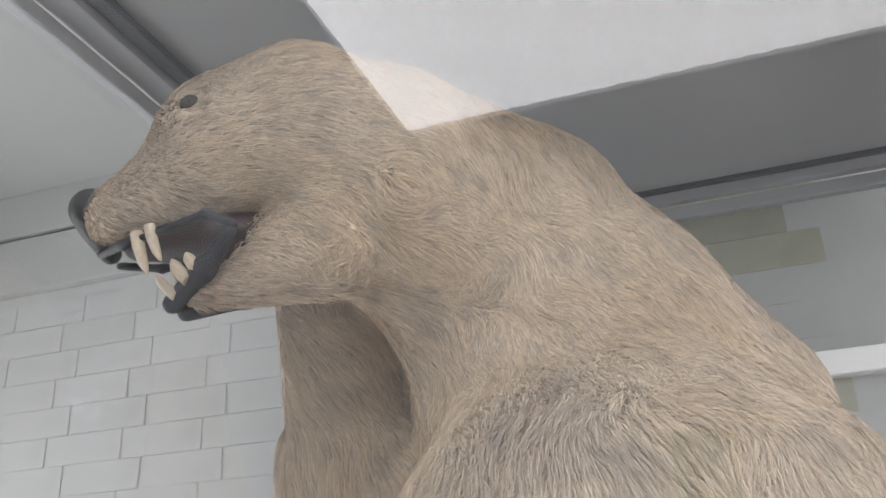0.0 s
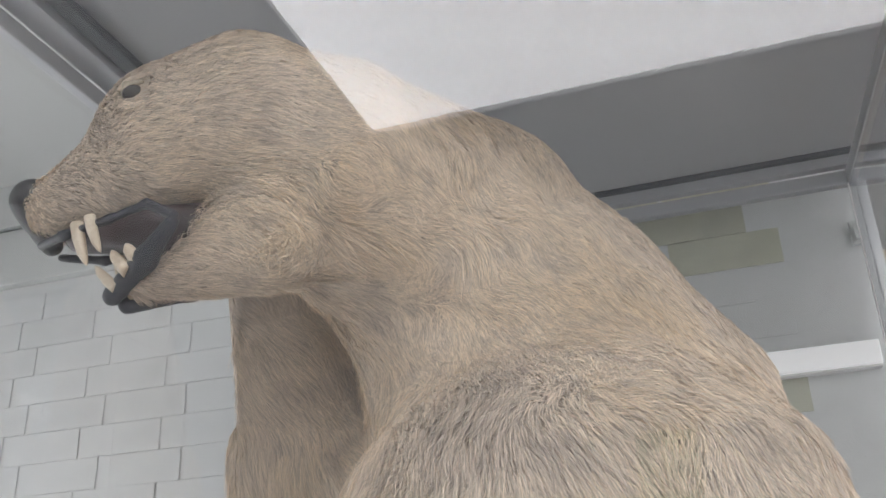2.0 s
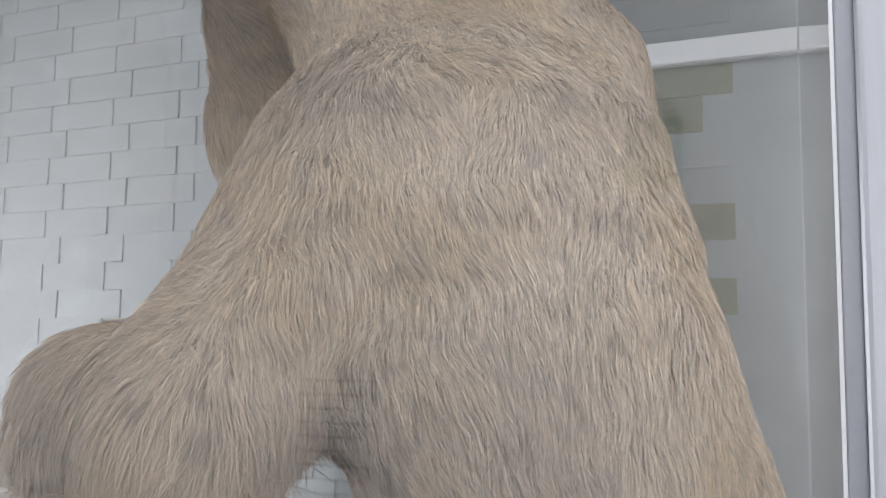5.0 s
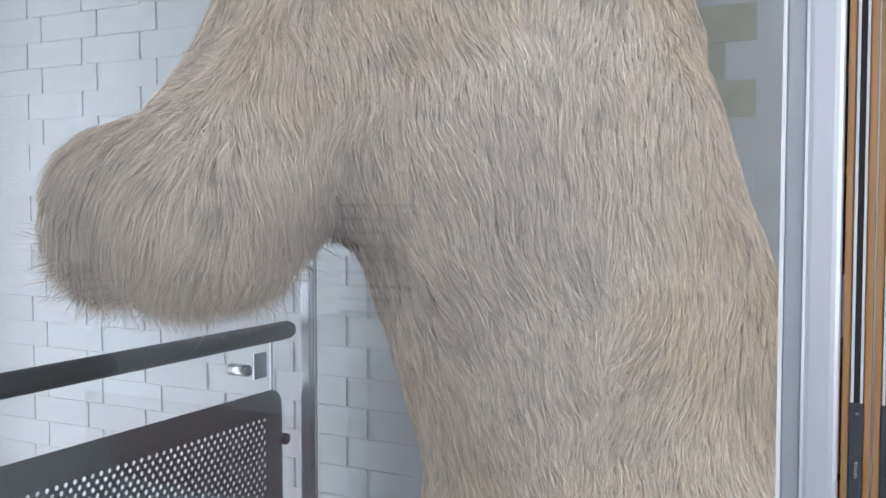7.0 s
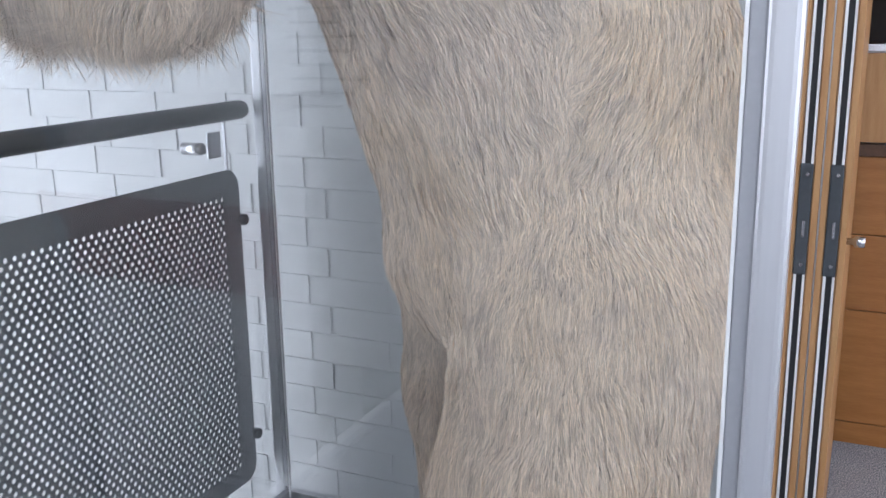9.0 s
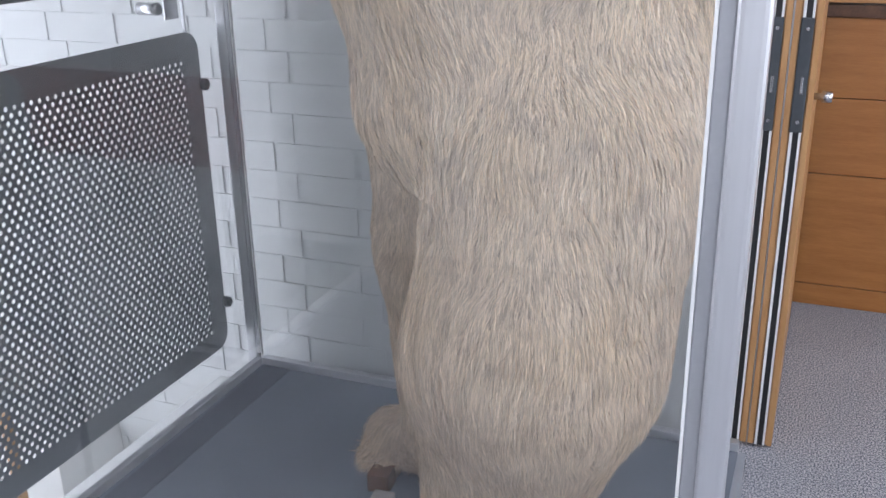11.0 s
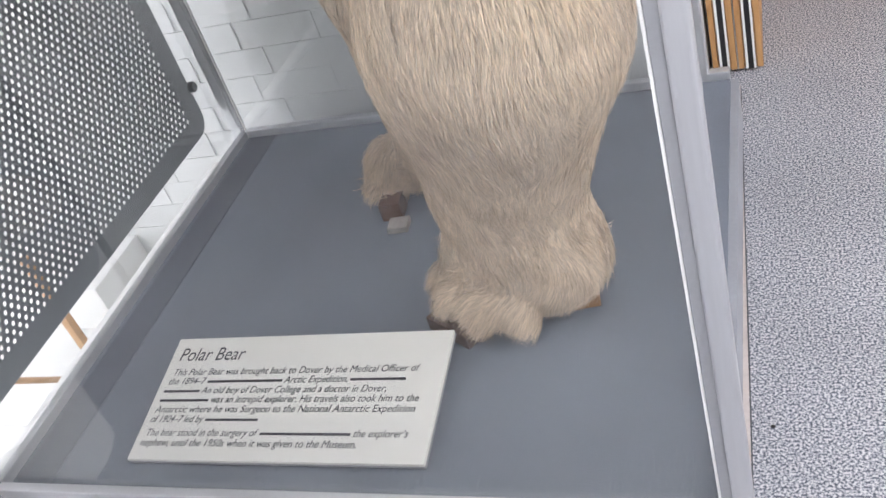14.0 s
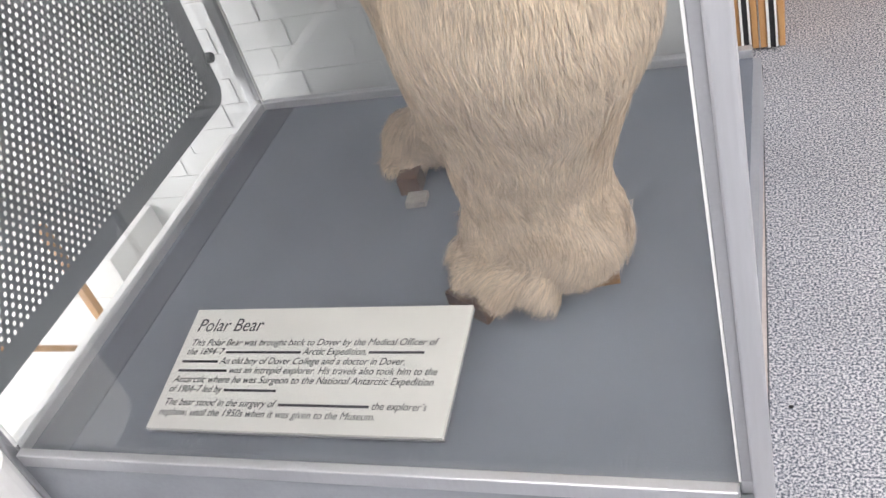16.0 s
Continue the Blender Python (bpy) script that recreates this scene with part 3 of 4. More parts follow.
field_mesh("nose", [((0.072, 0.170, 2.151), (0.072, 0.200, 2.151), 0.027, 0.027), ((0.074, 0.186, 2.158), (0.096, 0.187, 2.172), 0.025, 0.013), ((0.071, 0.186, 2.133), (0.096, 0.186, 2.094), 0.021, 0.013)],
           (-0.02, 0.1, 2.05), (0.14, 0.27, 2.24), 0.004, NOSE, bear, "black leathery nose", 0.012)
for s in (-1, 1):
    field_mesh("upper_lip", [((0.096, HEAD_Y + s * 0.018, 2.086), (0.143, HEAD_Y + s * 0.038, 2.082), 0.0055, 0.0055), ((0.143, HEAD_Y + s * 0.038, 2.082), (0.203, 0.200 + s * 0.050, 2.092), 0.0055, 0.005),
                             ((0.203, 0.200 + s * 0.050, 2.092), (0.253, 0.212 + s * 0.063, 2.102), 0.005, 0.005), ((0.253, 0.212 + s * 0.063, 2.102), (0.284, 0.222 + s * 0.068, 2.084), 0.0055, 0.007)],
               (0.05, 0.08, 2.052), (0.32, 0.35, 2.172), 0.004, LIP, bear, "dark grey lip")
    field_mesh("lower_lip", [((0.282, 0.222 + s * 0.066, 2.076), (0.243, 0.215 + s * 0.047, 2.042), 0.008, 0.013), ((0.243, 0.215 + s * 0.047, 2.042), (0.190, 0.203 + s * 0.014, 2.016), 0.013, 0.012)],
               (0.12, 0.08, 1.982), (0.32, 0.35, 2.2), 0.004, LIP, bear, "dark blue-grey lower lip", 0.01)
field_mesh("palate", [((0.282, 0.222, 2.094), (0.225, 0.205, 2.098), 0.034, 0.030), ((0.225, 0.205, 2.098), (0.135, 0.190, 2.100), 0.030, 0.020), ((0.282, 0.222, 2.072), (0.240, 0.210, 2.046), 0.034, 0.022)],
           (0.08, 0.1, 1.982), (0.37, 0.32, 2.182), 0.005, MOUTH, bear, "dark red mouth lining")
field_mesh("tongue", [((0.293, 0.215, 2.071), (0.233, 0.207, 2.052), 0.024, 0.018)], (0.158, 0.13, 2.016), (0.308, 0.3, 2.126), 0.004, TONGUE, bear, "dull red tongue")


def tooth(base, tip, r):
    base, tip = Vector(base), Vector(tip)
    bend = (base + tip) / 2 + Vector((-0.003, 0, 0))
    return tube_bm([base, base.lerp(bend, 0.6), bend.lerp(tip, 0.4), bend.lerp(tip, 0.8), tip], [r, r * 0.95, r * 0.75, r * 0.4, r * 0.06], 10)


for a, b, r in (((0.160, 0.150, 2.094), (0.180, 0.152, 2.040), 0.0080), ((0.160, 0.226, 2.094), (0.178, 0.222, 2.040), 0.0080),
                ((0.180, 0.146, 2.098), (0.198, 0.150, 2.052), 0.0070), ((0.204, 0.176, 2.018), (0.176, 0.170, 2.048), 0.0070), ((0.206, 0.235, 2.020), (0.180, 0.232, 2.048), 0.0070),
                ((0.226, 0.166, 2.030), (0.204, 0.160, 2.058), 0.0085), ((0.208, 0.188, 2.016), (0.198, 0.188, 2.036), 0.0045), ((0.208, 0.200, 2.016), (0.197, 0.200, 2.036), 0.0045),
                ((0.209, 0.212, 2.016), (0.199, 0.212, 2.035), 0.0045), ((0.240, 0.162, 2.040), (0.224, 0.158, 2.062), 0.0085)):
    part("tooth", tooth(a, b, r), TOOTH, bear, "yellowed ivory tooth")
for y, s in ((0.128, -1), (0.304, 1)):
    e = part("eye", ball_bm((0.232, y, 2.240), (0.0130, 0.0090, 0.0100)), EYE, bear, "dark glass eye")
    field_mesh("eyelid", [((0.219, y - s * 0.001, 2.232), (0.224, y + s * 0.003, 2.251), 0.0038, 0.0042), ((0.224, y + s * 0.003, 2.251), (0.243, y + s * 0.001, 2.252), 0.0042, 0.0036)],
               (0.19, y - 0.03, 2.222), (0.25, y + 0.03, 2.272), 0.0022, mat("pale_bare_eyelid", (0.50, 0.42, 0.32), 0.6), bear, "pale bare eyelid skin", 0.003)
for p, d in (((0.708, 0.432, 0.165), (-0.02, 0.002, -0.013)), ((0.733, 0.366, 0.162), (-0.014, -0.016, -0.012)), ((0.792, 0.338, 0.160), (-0.008, -0.02, -0.010)), ((0.858, 0.342, 0.160), (-0.003, -0.02, -0.010))):
    p, d = Vector(p), Vector(d)
    part("claw", tube_bm([p - d * 0.5, p, p + d * 0.7, p + d * 1.25 + Vector((0, 0, -0.004))], [0.006, 0.0055, 0.0035, 0.0006], 8), CLAW, bear, "dark horn claw")

# wooden packing under the feet
def block(name, label, material, x0, y0, z0, x1, y1, z1, turn):
    b = box_bm(-(x1 - x0) / 2, -(y1 - y0) / 2, 0, (x1 - x0) / 2, (y1 - y0) / 2, z1 - z0, 0.002)
    ob = obj(name, b, material)
    ob.matrix_basis = pose((x0 + x1) / 2, (y0 + y1) / 2, z0, 0, 0, turn)
    return tagged(ob, label, "wood block")


block("wood_block", "dark stained block under the front of the foot", WOOD_D, 0.690, 0.325, DZ, 0.790, 0.425, DZ + 0.030, -32)
block("wood_block", "small raw pine wedge under the heel", WOOD_R, 0.905, 0.395, DZ, 0.965, 0.430, DZ + 0.030, 12)
block("wood_block", "dark stained block beside the rear foot", WOOD_D, 0.480, 0.685, DZ + 0.0, 0.525, 0.735, DZ + 0.040, 5)
block("stone_wedge", "small grey chipped wedge on the felt deck", STONE_W, 0.505, 0.640, DZ, 0.548, 0.680, DZ + 0.014, 5)

# ---- label ----
card = thing("museum_label", "ivory printed museum label on a sloping card", "label")
LW, LD = 0.537, 0.247
LM = Matrix.Translation((0.4765, 0.1785, 0.1555)) @ Matrix.Rotation(radians(8.8), 4, "X")


def placed(ob):
    ob.data.transform(LM)
    return ob


placed(part("board", box_bm(-LW / 2, -LD / 2, -0.006, LW / 2, LD / 2, 0, 0.001), CARD, card))
placed(part("backing", box_bm(-LW / 2 + 0.002, -LD / 2 - 0.001, -0.010, LW / 2 + 0.001, LD / 2 - 0.002, -0.006), GREY_EDGE, card, "grey card backing"))
for x in (-0.2, 0.2):
    bm = box_bm(0.4765 + x - 0.02, 0.2, DZ, 0.4765 + x + 0.02, 0.28, 0.138)
    part("prop", bm, GREY_EDGE, card)


def text_mesh(body, size, shear):
    cu = bpy.data.curves.new("line", "FONT")
    cu.body, cu.size, cu.shear, cu.extrude = body, size, shear, 0.0001
    tmp = new("line", cu)
    bpy.context.view_layer.update()
    me = bpy.data.meshes.new_from_object(tmp.evaluated_get(bpy.context.evaluated_depsgraph_get()))
    bpy.data.objects.remove(tmp)
    bpy.data.curves.remove(cu)
    me.transform(Matrix.Translation((0, 0, 0.0006)))
    return me


def text_line(segments, u0, u1, v, size, shear=0.22):
    """Text and bars, in order; a number is a bar of that many letters."""
    pieces, x = [], 0.0
    for s in segments:
        if isinstance(s, str):
            me = text_mesh(s, size, shear)
            w = max(q.co.x for q in me.vertices) if me.vertices else size * 0.3
            pieces.append((me, x))
            x += w + size * 0.26
        else:
            w = s * size * 0.50
            b = box_bm(0, 0.12 * size, 0.0004, w, 0.36 * size, 0.0008)
            me = bpy.data.meshes.new("bar")
            b.to_mesh(me)
            b.free()
            pieces.append((me, x))
            x += w + size * 0.26
    x -= size * 0.26
    fit = (u1 - u0) * LW / x
    for me, x_ in pieces:
        me.transform(LM @ Matrix.Translation((-LW / 2 + u0 * LW, LD / 2 - v * LD, 0)) @ Matrix.Diagonal((fit, 1, 1, 1)) @ Matrix.Translation((x_, 0, 0)))
        me.materials.append(INK)
        ob = new("lettering", me)
        ob.parent = card
        tagged(ob, "black printed lettering")


S = 0.0195
text_line(["Polar Bear"], 0.030, 0.285, 0.200, 0.0400, 0.12)
text_line(["This Polar Bear was brought back to Dover by the Medical Officer of"], 0.032, 0.918, 0.325, S)
text_line(["the 1894–7", 18, "Arctic Expedition,", 12], 0.030, 0.880, 0.402, S)
text_line([9, "An old boy of Dover College and a doctor in Dover,"], 0.028, 0.826, 0.480, S)
text_line([12, "was an intrepid explorer. His travels also took him to the"], 0.028, 0.938, 0.556, S)
text_line(["Antarctic where he was Surgeon to the National Antarctic Expedition"], 0.026, 0.934, 0.634, S)
text_line(["of 1904–7 led by", 13], 0.024, 0.420, 0.712, S)
text_line(["The bear stood in the surgery of", 20, "the explorer’s"], 0.028, 0.932, 0.818, S)
text_line(["nephew, until the 1950s when it was given to the Museum."], 0.024, 0.778, 0.896, S)

# ---- guard rail over the stairwell ----
guard = thing("guard_rail", "dark steel guard with perforated panel and tubular handrail", "guard rail")
GX = -0.115
GY0, GY1, GZ0, GZ1 = -0.55, 1.075, 0.175, 0.974


def perforated(x, y0, y1, z0, z1, py, pz, r):
    """A steel sheet with staggered round holes, rounded at the corners."""
    bm = bmesh.new()
    my, mz = 0.055, 0.050
    rows = int((z1 - z0 - 2 * mz) / pz)
    cols = int((y1 - y0 - 2 * my) / py)
    zb, yb = z0 + mz, y1 - my - cols * py
    t = 0.003

    def quad(*p):
        bm.faces.new([bm.verts.new(q) for q in p])
    for side in (0, 1):
        xx = x + side * t
        for i in range(rows):
            za, zc = zb + i * pz, zb + (i + 1) * pz
            off = py / 2 if i % 2 else 0.0
            zm = (za + zc) / 2
            if off:
                quad((xx, yb, za), (xx, yb + off, za), (xx, yb + off, zc), (xx, yb, zc))
            n = cols - (1 if off else 0)
            for j in range(n):
                ya = yb + off + j * py
                yc = ya + py
                ym = (ya + yc) / 2
                hole = [bm.verts.new((xx, ym + r * math.cos(a), zm + r * math.sin(a))) for a in (math.pi * k / 4 + math.pi / 8 for k in range(8))]
                c = [bm.verts.new(p) for p in ((xx, yc, zc), (xx, ya, zc), (xx, ya, za), (xx, yc, za))]
                for k in range(4):
                    bm.faces.new((c[k], hole[2 * k], hole[2 * k + 1]))
                    bm.faces.new((c[k], hole[2 * k + 1], hole[(2 * k + 2) % 8], c[(k + 1) % 4]))
            if off:
                quad((xx, yb + off + n * py, za), (xx, yb + cols * py, za), (xx, yb + cols * py, zc), (xx, yb + off + n * py, zc))
    # border with rounded outer corners
    ye, ze = yb + cols * py, zb + rows * pz
    inner_ = [(yb, zb), (ye, zb), (ye, ze), (yb, ze)]
    R = 0.045
    outer = []
    for cy, cz, a0 in ((y0 + R, z0 + R, 180), (y1 - R, z0 + R, 270), (y1 - R, z1 - R, 0), (y0 + R, z1 - R, 90)):
        outer.append([(cy + R * math.cos(radians(a0 + k * 15)), cz + R * math.sin(radians(a0 + k * 15))) for k in range(7)])
    for side in (0, 1):
        xx = x + side * t
        for q in range(4):
            o = outer[q]
            for k in range(6):
                quad((xx, *inner_[q]), (xx, *o[k]), (xx, *o[k + 1]))
            nx_ = (q + 1) % 4
            quad((xx, *inner_[q]), (xx, *o[6]), (xx, *outer[nx_][0]), (xx, *inner_[nx_]))
    ring = [p for o in outer for p in o]
    for a, b in zip(ring, ring[1:] + ring[:1]):
        quad((x, *a), (x, *b), (x + t, *b), (x + t, *a))
    bmesh.ops.remove_doubles(bm, verts=bm.verts[:], dist=0.0002)
    return bm


part("perforated_panel", perforated(GX, GY0, GY1, GZ0, GZ1, 0.0205, 0.0135, 0.0055), GUARD, guard, "dark grey perforated steel panel")
hr = part("handrail", tube_bm([(GX, GY0, 1.109), (GX, 1.098, 1.109), (GX, 1.112, 1.109), (GX, 1.120, 1.109)], [0.0225, 0.0225, 0.019, 0.010], 20), DARK, guard, "dark tubular handrail")
for y in (1.045, 0.0):
    part("stanchion", box_bm(GX - 0.009, y - 0.003, 0.970, GX - 0.003, y + 0.003, 1.090), STEEL, guard)
for y in (0.94, 0.1):
    part("wall_bolt", tube_bm([(GX - 0.04, y, 1.035), (GX + 0.010, y, 1.035), (GX + 0.014, y, 1.035)], [0.014, 0.014, 0.011], 14), STEEL, guard)
for z in (0.847, 0.289):
    part("panel_fixing", tube_bm([(GX - 0.01, 1.080, z), (GX + 0.012, 1.080, z), (GX + 0.016, 1.080, z)], [0.014, 0.014, 0.010], 14), DARK, guard)
part("glass_clamp", box_bm(GX - 0.012, 0.985, 1.005, GX - 0.006, 1.03, 1.065, 0.002), STEEL, guard)
wr = thing("stair_handrail", "varnished wooden stair handrail below the landing", "handrail")
part("rail", tube_bm([(-0.60, 0.30, 0.07), (-0.60, 0.76, -0.415)], 0.009, 14), WOOD_V, wr)
part("newel", box_bm(-0.617, 0.762, -1.3, -0.593, 0.786, 0.03, 0.003), WOOD_V, wr, "oak newel post")
stair = thing("staircase", "white painted stair flight beside the landing", "stairs", kind="structure")
for i in range(7):
    y1 = WALL_Y - 0.002 - 0.255 * i
    part("step", box_bm(-1.40, y1 - 0.255, -1.3, -0.64, y1, -0.235 - 0.15 * i, 0.004), WHITE, stair)

# ---- folding partition and far room ----
for x, lab in ((1.117, "folded oak partition leaf with black rubber edge seal"), (1.176, "folded oak partition leaf with black rubber edge seal")):
    leaf = thing("folding_door", lab, "folding door", "folded partition leaves")
    y, w = 1.325, 0.055
    part("core", box_bm(x, y + 0.006, 0.008, x + w, y + 0.85, 2.38), WOOD_V, leaf)
    part("lipping", box_bm(x, y, 0.008, x + 0.013, y + 0.006, 2.38, 0.001), WOOD_V, leaf, "light oak edge lipping")
    part("lipping", box_bm(x + w - 0.013, y, 0.008, x + w, y + 0.006, 2.38, 0.001), WOOD_V, leaf, "light oak edge lipping")
    for z0, z1 in ((0.008, 0.772), (1.010, 2.38)):
        part("seal_strip", box_bm(x + 0.016, y - 0.003, z0, x + 0.022, y + 0.006, z1, 0.001), PLASTIC, leaf, "white plastic strip")
        part("seal_strip", box_bm(x + 0.034, y - 0.003, z0, x + 0.039, y + 0.006, z1, 0.001), PLASTIC, leaf, "white plastic strip")
        part("rubber_seal", box_bm(x + 0.022, y - 0.001, z0, x + 0.034, y + 0.006, z1), BLACK, leaf, "black rubber seal")
    lk = part("lock_plate", box_bm(x + 0.014, y - 0.004, 0.772, x + 0.040, y + 0.004, 1.010, 0.003), DARK, leaf, "dark grey lock plate")
    for z in (0.795, 0.988):
        part("screw", tube_bm([(x + 0.029, y - 0.006, z), (x + 0.029, y - 0.003, z)], 0.004, 10), STEEL, lk)
    part("bolt", box_bm(x + 0.026, y - 0.008, 0.855, x + 0.032, y - 0.004, 0.890, 0.001), STEEL, lk)
    hx = x + w if x > 1.15 else x
    s = 1 if x > 1.15 else -1
    hn = part("door_knob", tube_bm([(hx, y + 0.03, 0.845), (hx + s * 0.014, y + 0.03, 0.845), (hx + s * 0.016, y + 0.03, 0.845), (hx + s * 0.036, y + 0.03, 0.845)], [0.007, 0.007, 0.012, 0.012], 14), STEEL, leaf, "small steel turn knob")
surf("leaf_channel", box_bm(1.1725, 1.330, 0.006, 1.1755, 1.345, 2.38), ALU, "grey metal strip between the folded leaves", "metal strip")


def slanted(x0, x1, y0, y1, width, z1):
    """A low strip on the carpet from (x0, y0) to (x1, y1)."""
    b = box_bm(0, y0, 0.0, width, y1, z1, 0.0008)
    for v in b.verts:
        v.co.x += x0 + (x1 - x0) * (v.co.y - y0) / (y1 - y0)
    return b


surf("floor_track", slanted(1.198, 1.168, -0.60, 1.258, 0.010, 0.004), STRIP, "pale worn metal edging strip let into the carpet", "floor strip")
surf("track_gap", slanted(1.2085, 1.1785, -0.60, 1.258, 0.002, 0.002), DARK, "dark joint beside the floor strip", "floor strip")

counter = thing("wooden_counter", "orange oak counter with plank front and open dark shelf", "counter")
CX, CY = 1.20, 2.255
z = 0.0
for i, hgt in enumerate((0.072, 0.363, 0.235, 0.235)):
    part("plank", box_bm(CX - 0.25, CY, z + 0.001, CX + 1.9, CY + 0.03, z + hgt - 0.002, 0.002), WOOD, counter)
    z += hgt
part("carcass", box_bm(CX - 0.25, CY + 0.03, 0.0, CX + 1.9, CY + 0.6, 0.905), WOOD, counter)
part("rail", box_bm(CX - 0.25, CY - 0.012, 0.905, CX + 1.9, CY + 0.6, 0.94, 0.003), WOOD_D, counter, "dark wood rail")
for i in range(3):
    dr = part("drawer_front", box_bm(CX - 0.12 + i * 0.62, CY - 0.002, 0.945, CX + 0.49 + i * 0.62, CY + 0.03, 1.20, 0.003), WOOD_V, counter, "light oak drawer front")
    part("pull", box_bm(CX - 0.045 + i * 0.62, CY - 0.014, 0.975, CX - 0.033 + i * 0.62, CY - 0.002, 1.135, 0.003), WOOD_D, dr, "dark slot pull")
part("shelf", box_bm(CX - 0.25, CY, 1.205, CX + 1.9, CY + 0.6, 1.225, 0.002), STEEL, counter, "thin metal shelf edge")
part("shelf_back", box_bm(CX - 0.25, CY + 0.4, 1.225, CX + 1.9, CY + 0.6, 2.2), SHELF, counter, "shelf back coloured dark for the shade of the recess")
for x in (CX - 0.25, CX + 0.18, CX + 0.85):
    part("upright", box_bm(x, CY, 1.225, x + 0.03, CY + 0.4, 2.2, 0.002), WOOD, counter)
for zz in (1.50, 1.80, 2.17):
    part("shelf", box_bm(CX - 0.22, CY + 0.01, zz, CX + 1.9, CY + 0.4, zz + 0.022, 0.002), WOOD, counter)

# ---- seat end beside the case ----
tray = thing("bench_end", "white plastic bench end with a rounded cap", "bench")
part("seat", box_bm(-0.60, -0.235, 0.14, -0.035, -0.045, 0.155, 0.003), CREAM, tray, "cream recessed seat")
part("rim", box_bm(-0.60, -0.045, 0.05, -0.035, -0.030, 0.175, 0.003), PLASTIC, tray)
part("rim", box_bm(-0.60, -0.250, 0.05, -0.035, -0.235, 0.175, 0.003), PLASTIC, tray)
bm = bmesh.new()
ring = [(-0.035, -0.250), (-0.035, -0.030)] + [(-0.035 + 0.062 * math.sin(a), -0.14 + 0.11 * math.cos(a)) for a in (math.pi * k / 14 for k in range(1, 14))]
lo = [bm.verts.new((x, y, 0.0)) for x, y in ring]
hi = [bm.verts.new((x, y, 0.178)) for x, y in ring]
bm.faces.new(hi)
bm.faces.new(lo[::-1])
for i in range(len(ring)):
    bm.faces.new((lo[i], lo[(i + 1) % len(ring)], hi[(i + 1) % len(ring)], hi[i]))
part("end_cap", bm, PLASTIC, tray, "white rounded end cap")
part("foot", box_bm(-0.58, -0.22, 0.0, -0.54, -0.06, 0.14, 0.003), PLASTIC, tray)

# ---- wall signs across the gallery ----
def wall_sign(name, label, x0, z0, x1, z1, y, material, bars):
    s_ = thing(name, label, "sign")
    part("board", box_bm(x0, y, z0, x1, y + 0.012, z1, 0.002), material, s_)
    for bx0, bz0, bx1, bz1, m_ in bars:
        part("print_bar", box_bm(x0 + bx0, y + 0.012, z0 + bz0, x0 + bx1, y + 0.014, z0 + bz1), m_, s_)
    return s_


SCR = -2.25
# unseen screen, added to veil the glass and hide the south fill's reflection
surf("veil_screen", box_bm(-1.40, SCR - 0.10, 0.0, 1.3, SCR, 2.75, 0.004), WHITE, "added white screen, out of view, that reflects pale in the glass", "screen")
fe = wall_sign("fire_exit_sign", "green fire exit sign on the white screen", 0.50, 2.05, 0.68, 2.267, SCR, SIGN_G, [])
for word, zz in (("Fire", 0.125), ("exit", 0.04)):
    me = text_mesh(word, 0.085, 0.0)
    me.transform(Matrix.Translation((0.665, SCR + 0.0135, 2.05 + zz)) @ Matrix.Rotation(radians(180), 4, "Z") @ Matrix.Rotation(radians(90), 4, "X"))
    me.materials.append(SIGN_W)
    ob = new("lettering", me)
    ob.parent = fe
    tagged(ob, "white lettering")
wall_sign("information_panel", "white information panel with lines of print", -0.75, 0.9, -0.35, 1.5, SCR, SIGN_W,
          [(0.04, 0.5 - i * 0.05, 0.36 - 0.05 * (i % 3), 0.512 - i * 0.05, INK) for i in range(9)])
rb = thing("red_board", "low dark red display board on two steel legs", "display board")
part("panel", box_bm(-1.41, -1.67, 0.454, -0.40, -1.65, 0.742, 0.004), RED, rb)
for x in (-1.30, -0.52):
    part("leg", box_bm(x, -1.69, -1.3 if x < -0.24 else 0.0, x + 0.03, -1.67, 0.60, 0.003), DARK, rb)

# ---- small debris ----
for x, y, z, r, m_, lab in ((1.228, 0.241, 0.002, 0.004, BLACK, "small dark speck on the carpet"), (0.86, 0.36, DZ + 0.001, 0.0025, PLASTIC, "tiny white crumb on the felt deck")):
    o = obj("speck", ball_bm((x, y, z), (r, r * 0.8, r * 0.5), 8), m_)
    tagged(o, lab, "debris")

# ---- bricks of the painted walls ----
BL_, BH_ = 0.225, 0.075


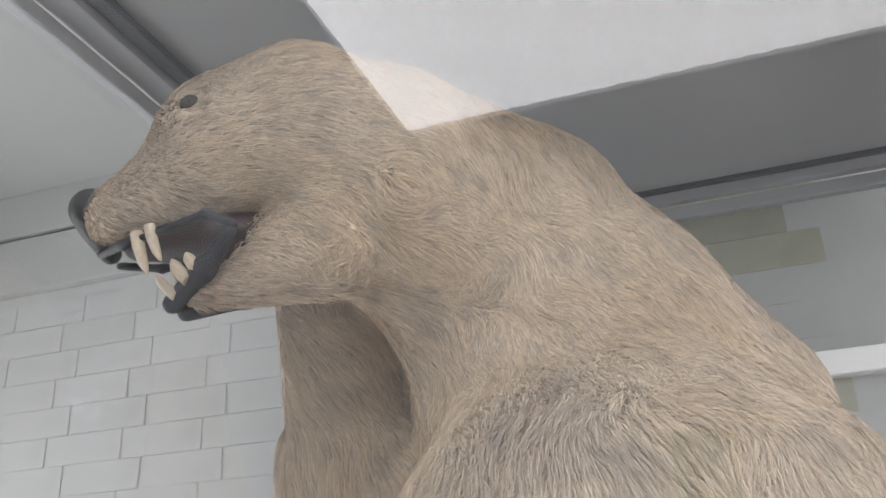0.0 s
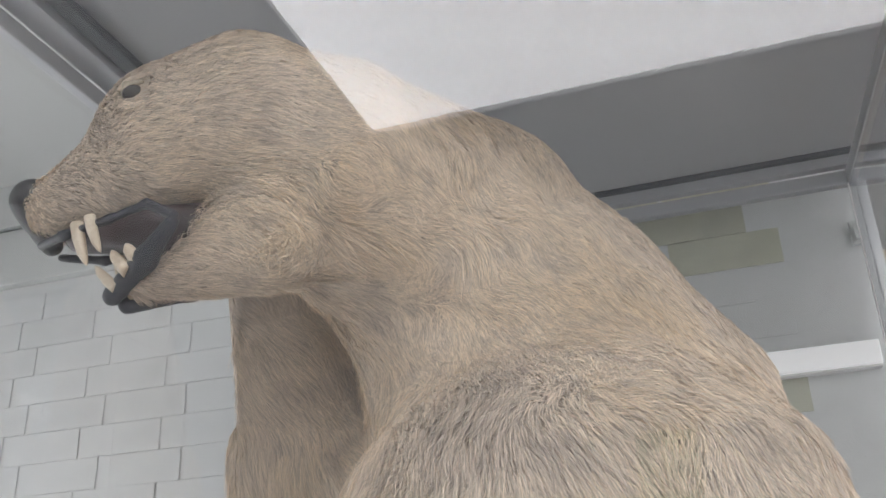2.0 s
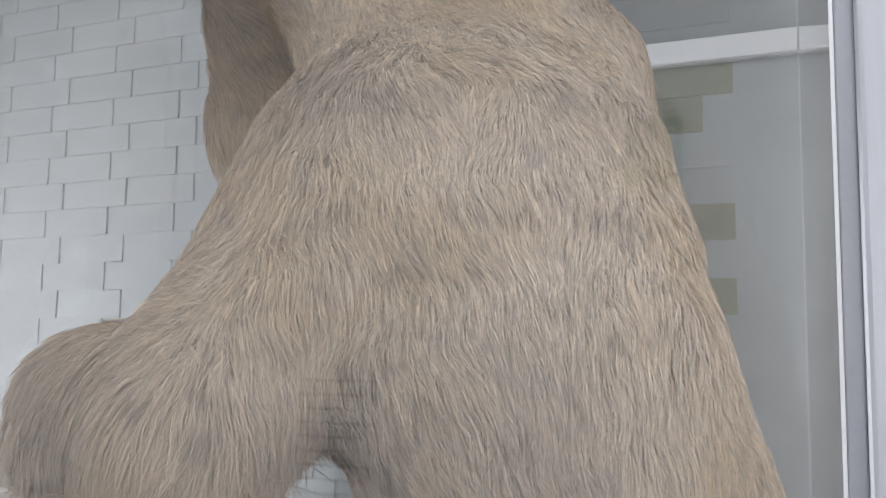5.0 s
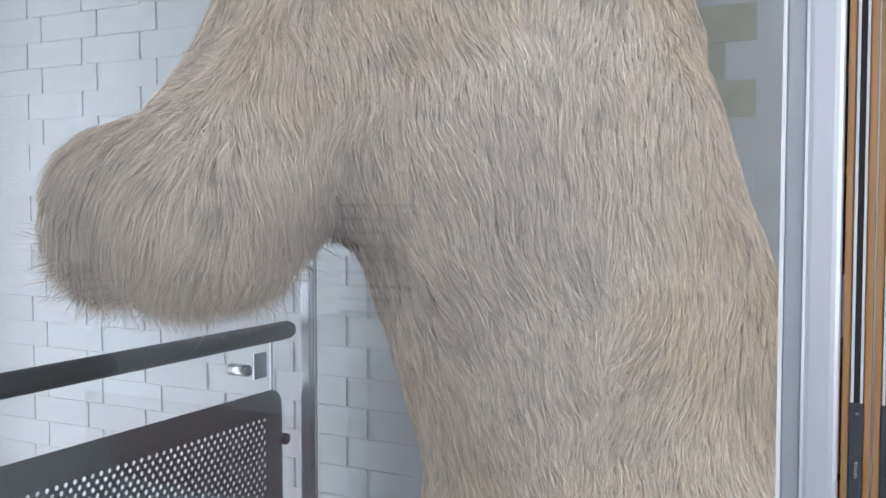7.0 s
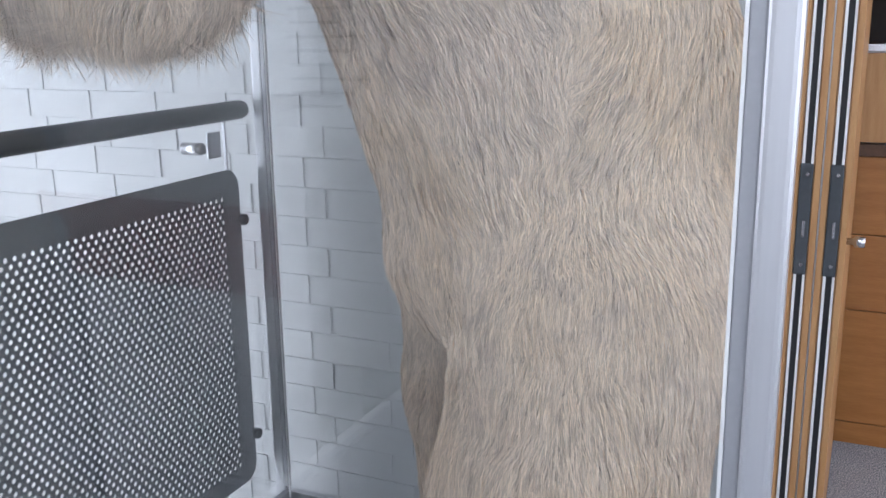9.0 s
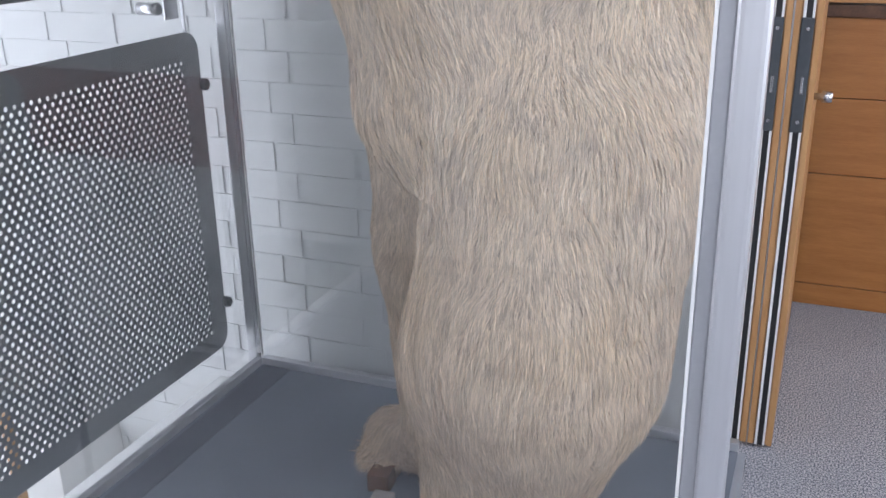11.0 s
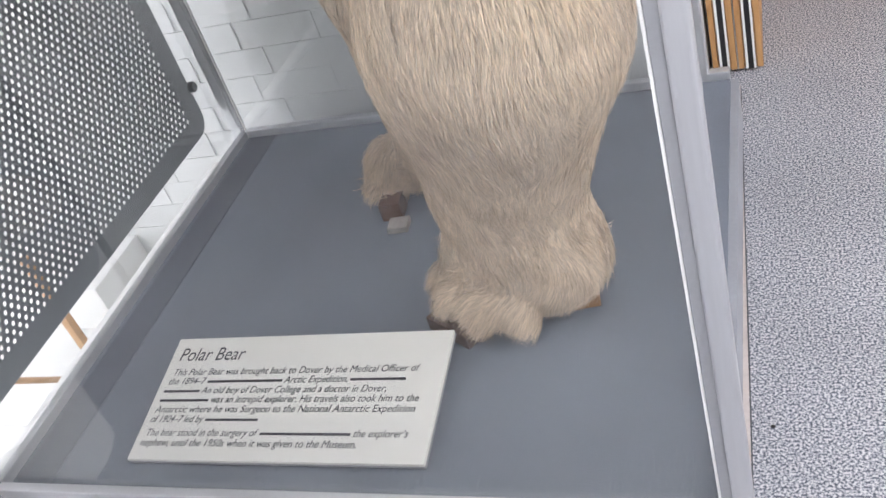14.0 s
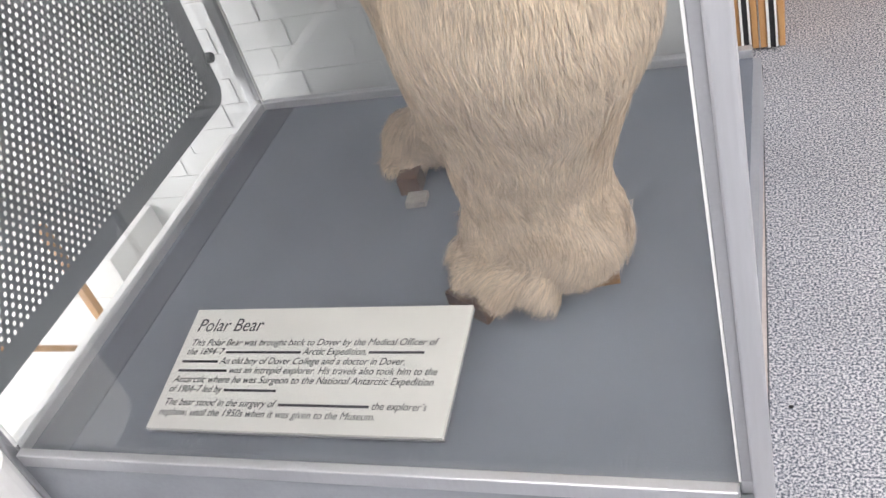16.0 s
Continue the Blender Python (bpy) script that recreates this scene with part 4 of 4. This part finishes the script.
def brick_mesh(name, length, rnd):
    b = box_bm(0, 0, 0, length - 0.007, 0.016, BH_ - 0.0012)
    front = [e for e in b.edges if all(v.co.y < 0.001 for v in e.verts) and abs(e.verts[0].co.x - e.verts[1].co.x) < 0.001]
    bmesh.ops.bevel(b, geom=front, offset=0.003, segments=2, affect="EDGES")
    for v in b.verts:
        v.co += Vector((rnd.uniform(-1, 1), rnd.uniform(-0.25, 0.25), rnd.uniform(-0.2, 0.2))) * 0.0012
    me = bpy.data.meshes.new(name)
    bmesh.ops.recalc_face_normals(b, faces=b.faces[:])
    b.to_mesh(me)
    b.free()
    return me


rnd = random.Random(11)
variants = [brick_mesh("brick", BL_, rnd) for _ in range(4)]
yellow = [m.copy() for m in variants[:3]]
for m in variants:
    m.materials.append(PAINT)
for m in yellow:
    m.materials.append(PAINT_REFLECTED)
rest_v, rest_f = [], []
made = 0
for r in range(0, 62):
    zc = 2.6 - 0.075 * r
    if zc > 2.56:
        continue
    for c in range(-6, 12):
        x = -0.45 + 0.225 * (c - 3) + (0.0605 if r % 2 else 0) + 0.005
        if x < -1.46 or x + 0.215 > 1.112:
            continue
        y = WALL_Y + rnd.uniform(-0.0004, 0.0004)
        z = zc - BH_ / 2
        near = zc > 0.25 and -1.3 < x and made < 300
        # bricks coloured yellow in place of a reflection in the glass
        yel = x > 0.45 and zc > 1.2 and rnd.random() < 0.45
        me = rnd.choice(yellow if yel else variants)
        if near or yel:
            ob = new("brick", me)
            ob.parent = wall_n
            ob.location = (x, y, z)
            made += 1
        else:
            k = len(rest_v)
            rest_v += [tuple(v.co + Vector((x, y, z))) for v in me.vertices]
            rest_f += [[k + i for i in p.vertices] for p in me.polygons]
for r in range(0, 68):
    zc = 2.75 - 0.075 * r
    for c in range(0, 11):
        y = -1.3 + 0.225 * c + (0.0605 if r % 2 else 0)
        me = rnd.choice(variants)
        k = len(rest_v)
        turn = Matrix.Translation((-1.458, y, zc - 0.033)) @ Matrix.Rotation(radians(90), 4, "Z")
        if y + 0.22 < WALL_Y:
            rest_v += [tuple(turn @ v.co) for v in me.vertices]
            rest_f += [[k + i for i in p.vertices] for p in me.polygons]
me = bpy.data.meshes.new("brickwork")
me.from_pydata(rest_v, [], rest_f)
me.materials.append(PAINT)
ob = new("brickwork", me)
ob.parent = wall_n
tagged(ob, "white-painted bricks", kind="stuff")
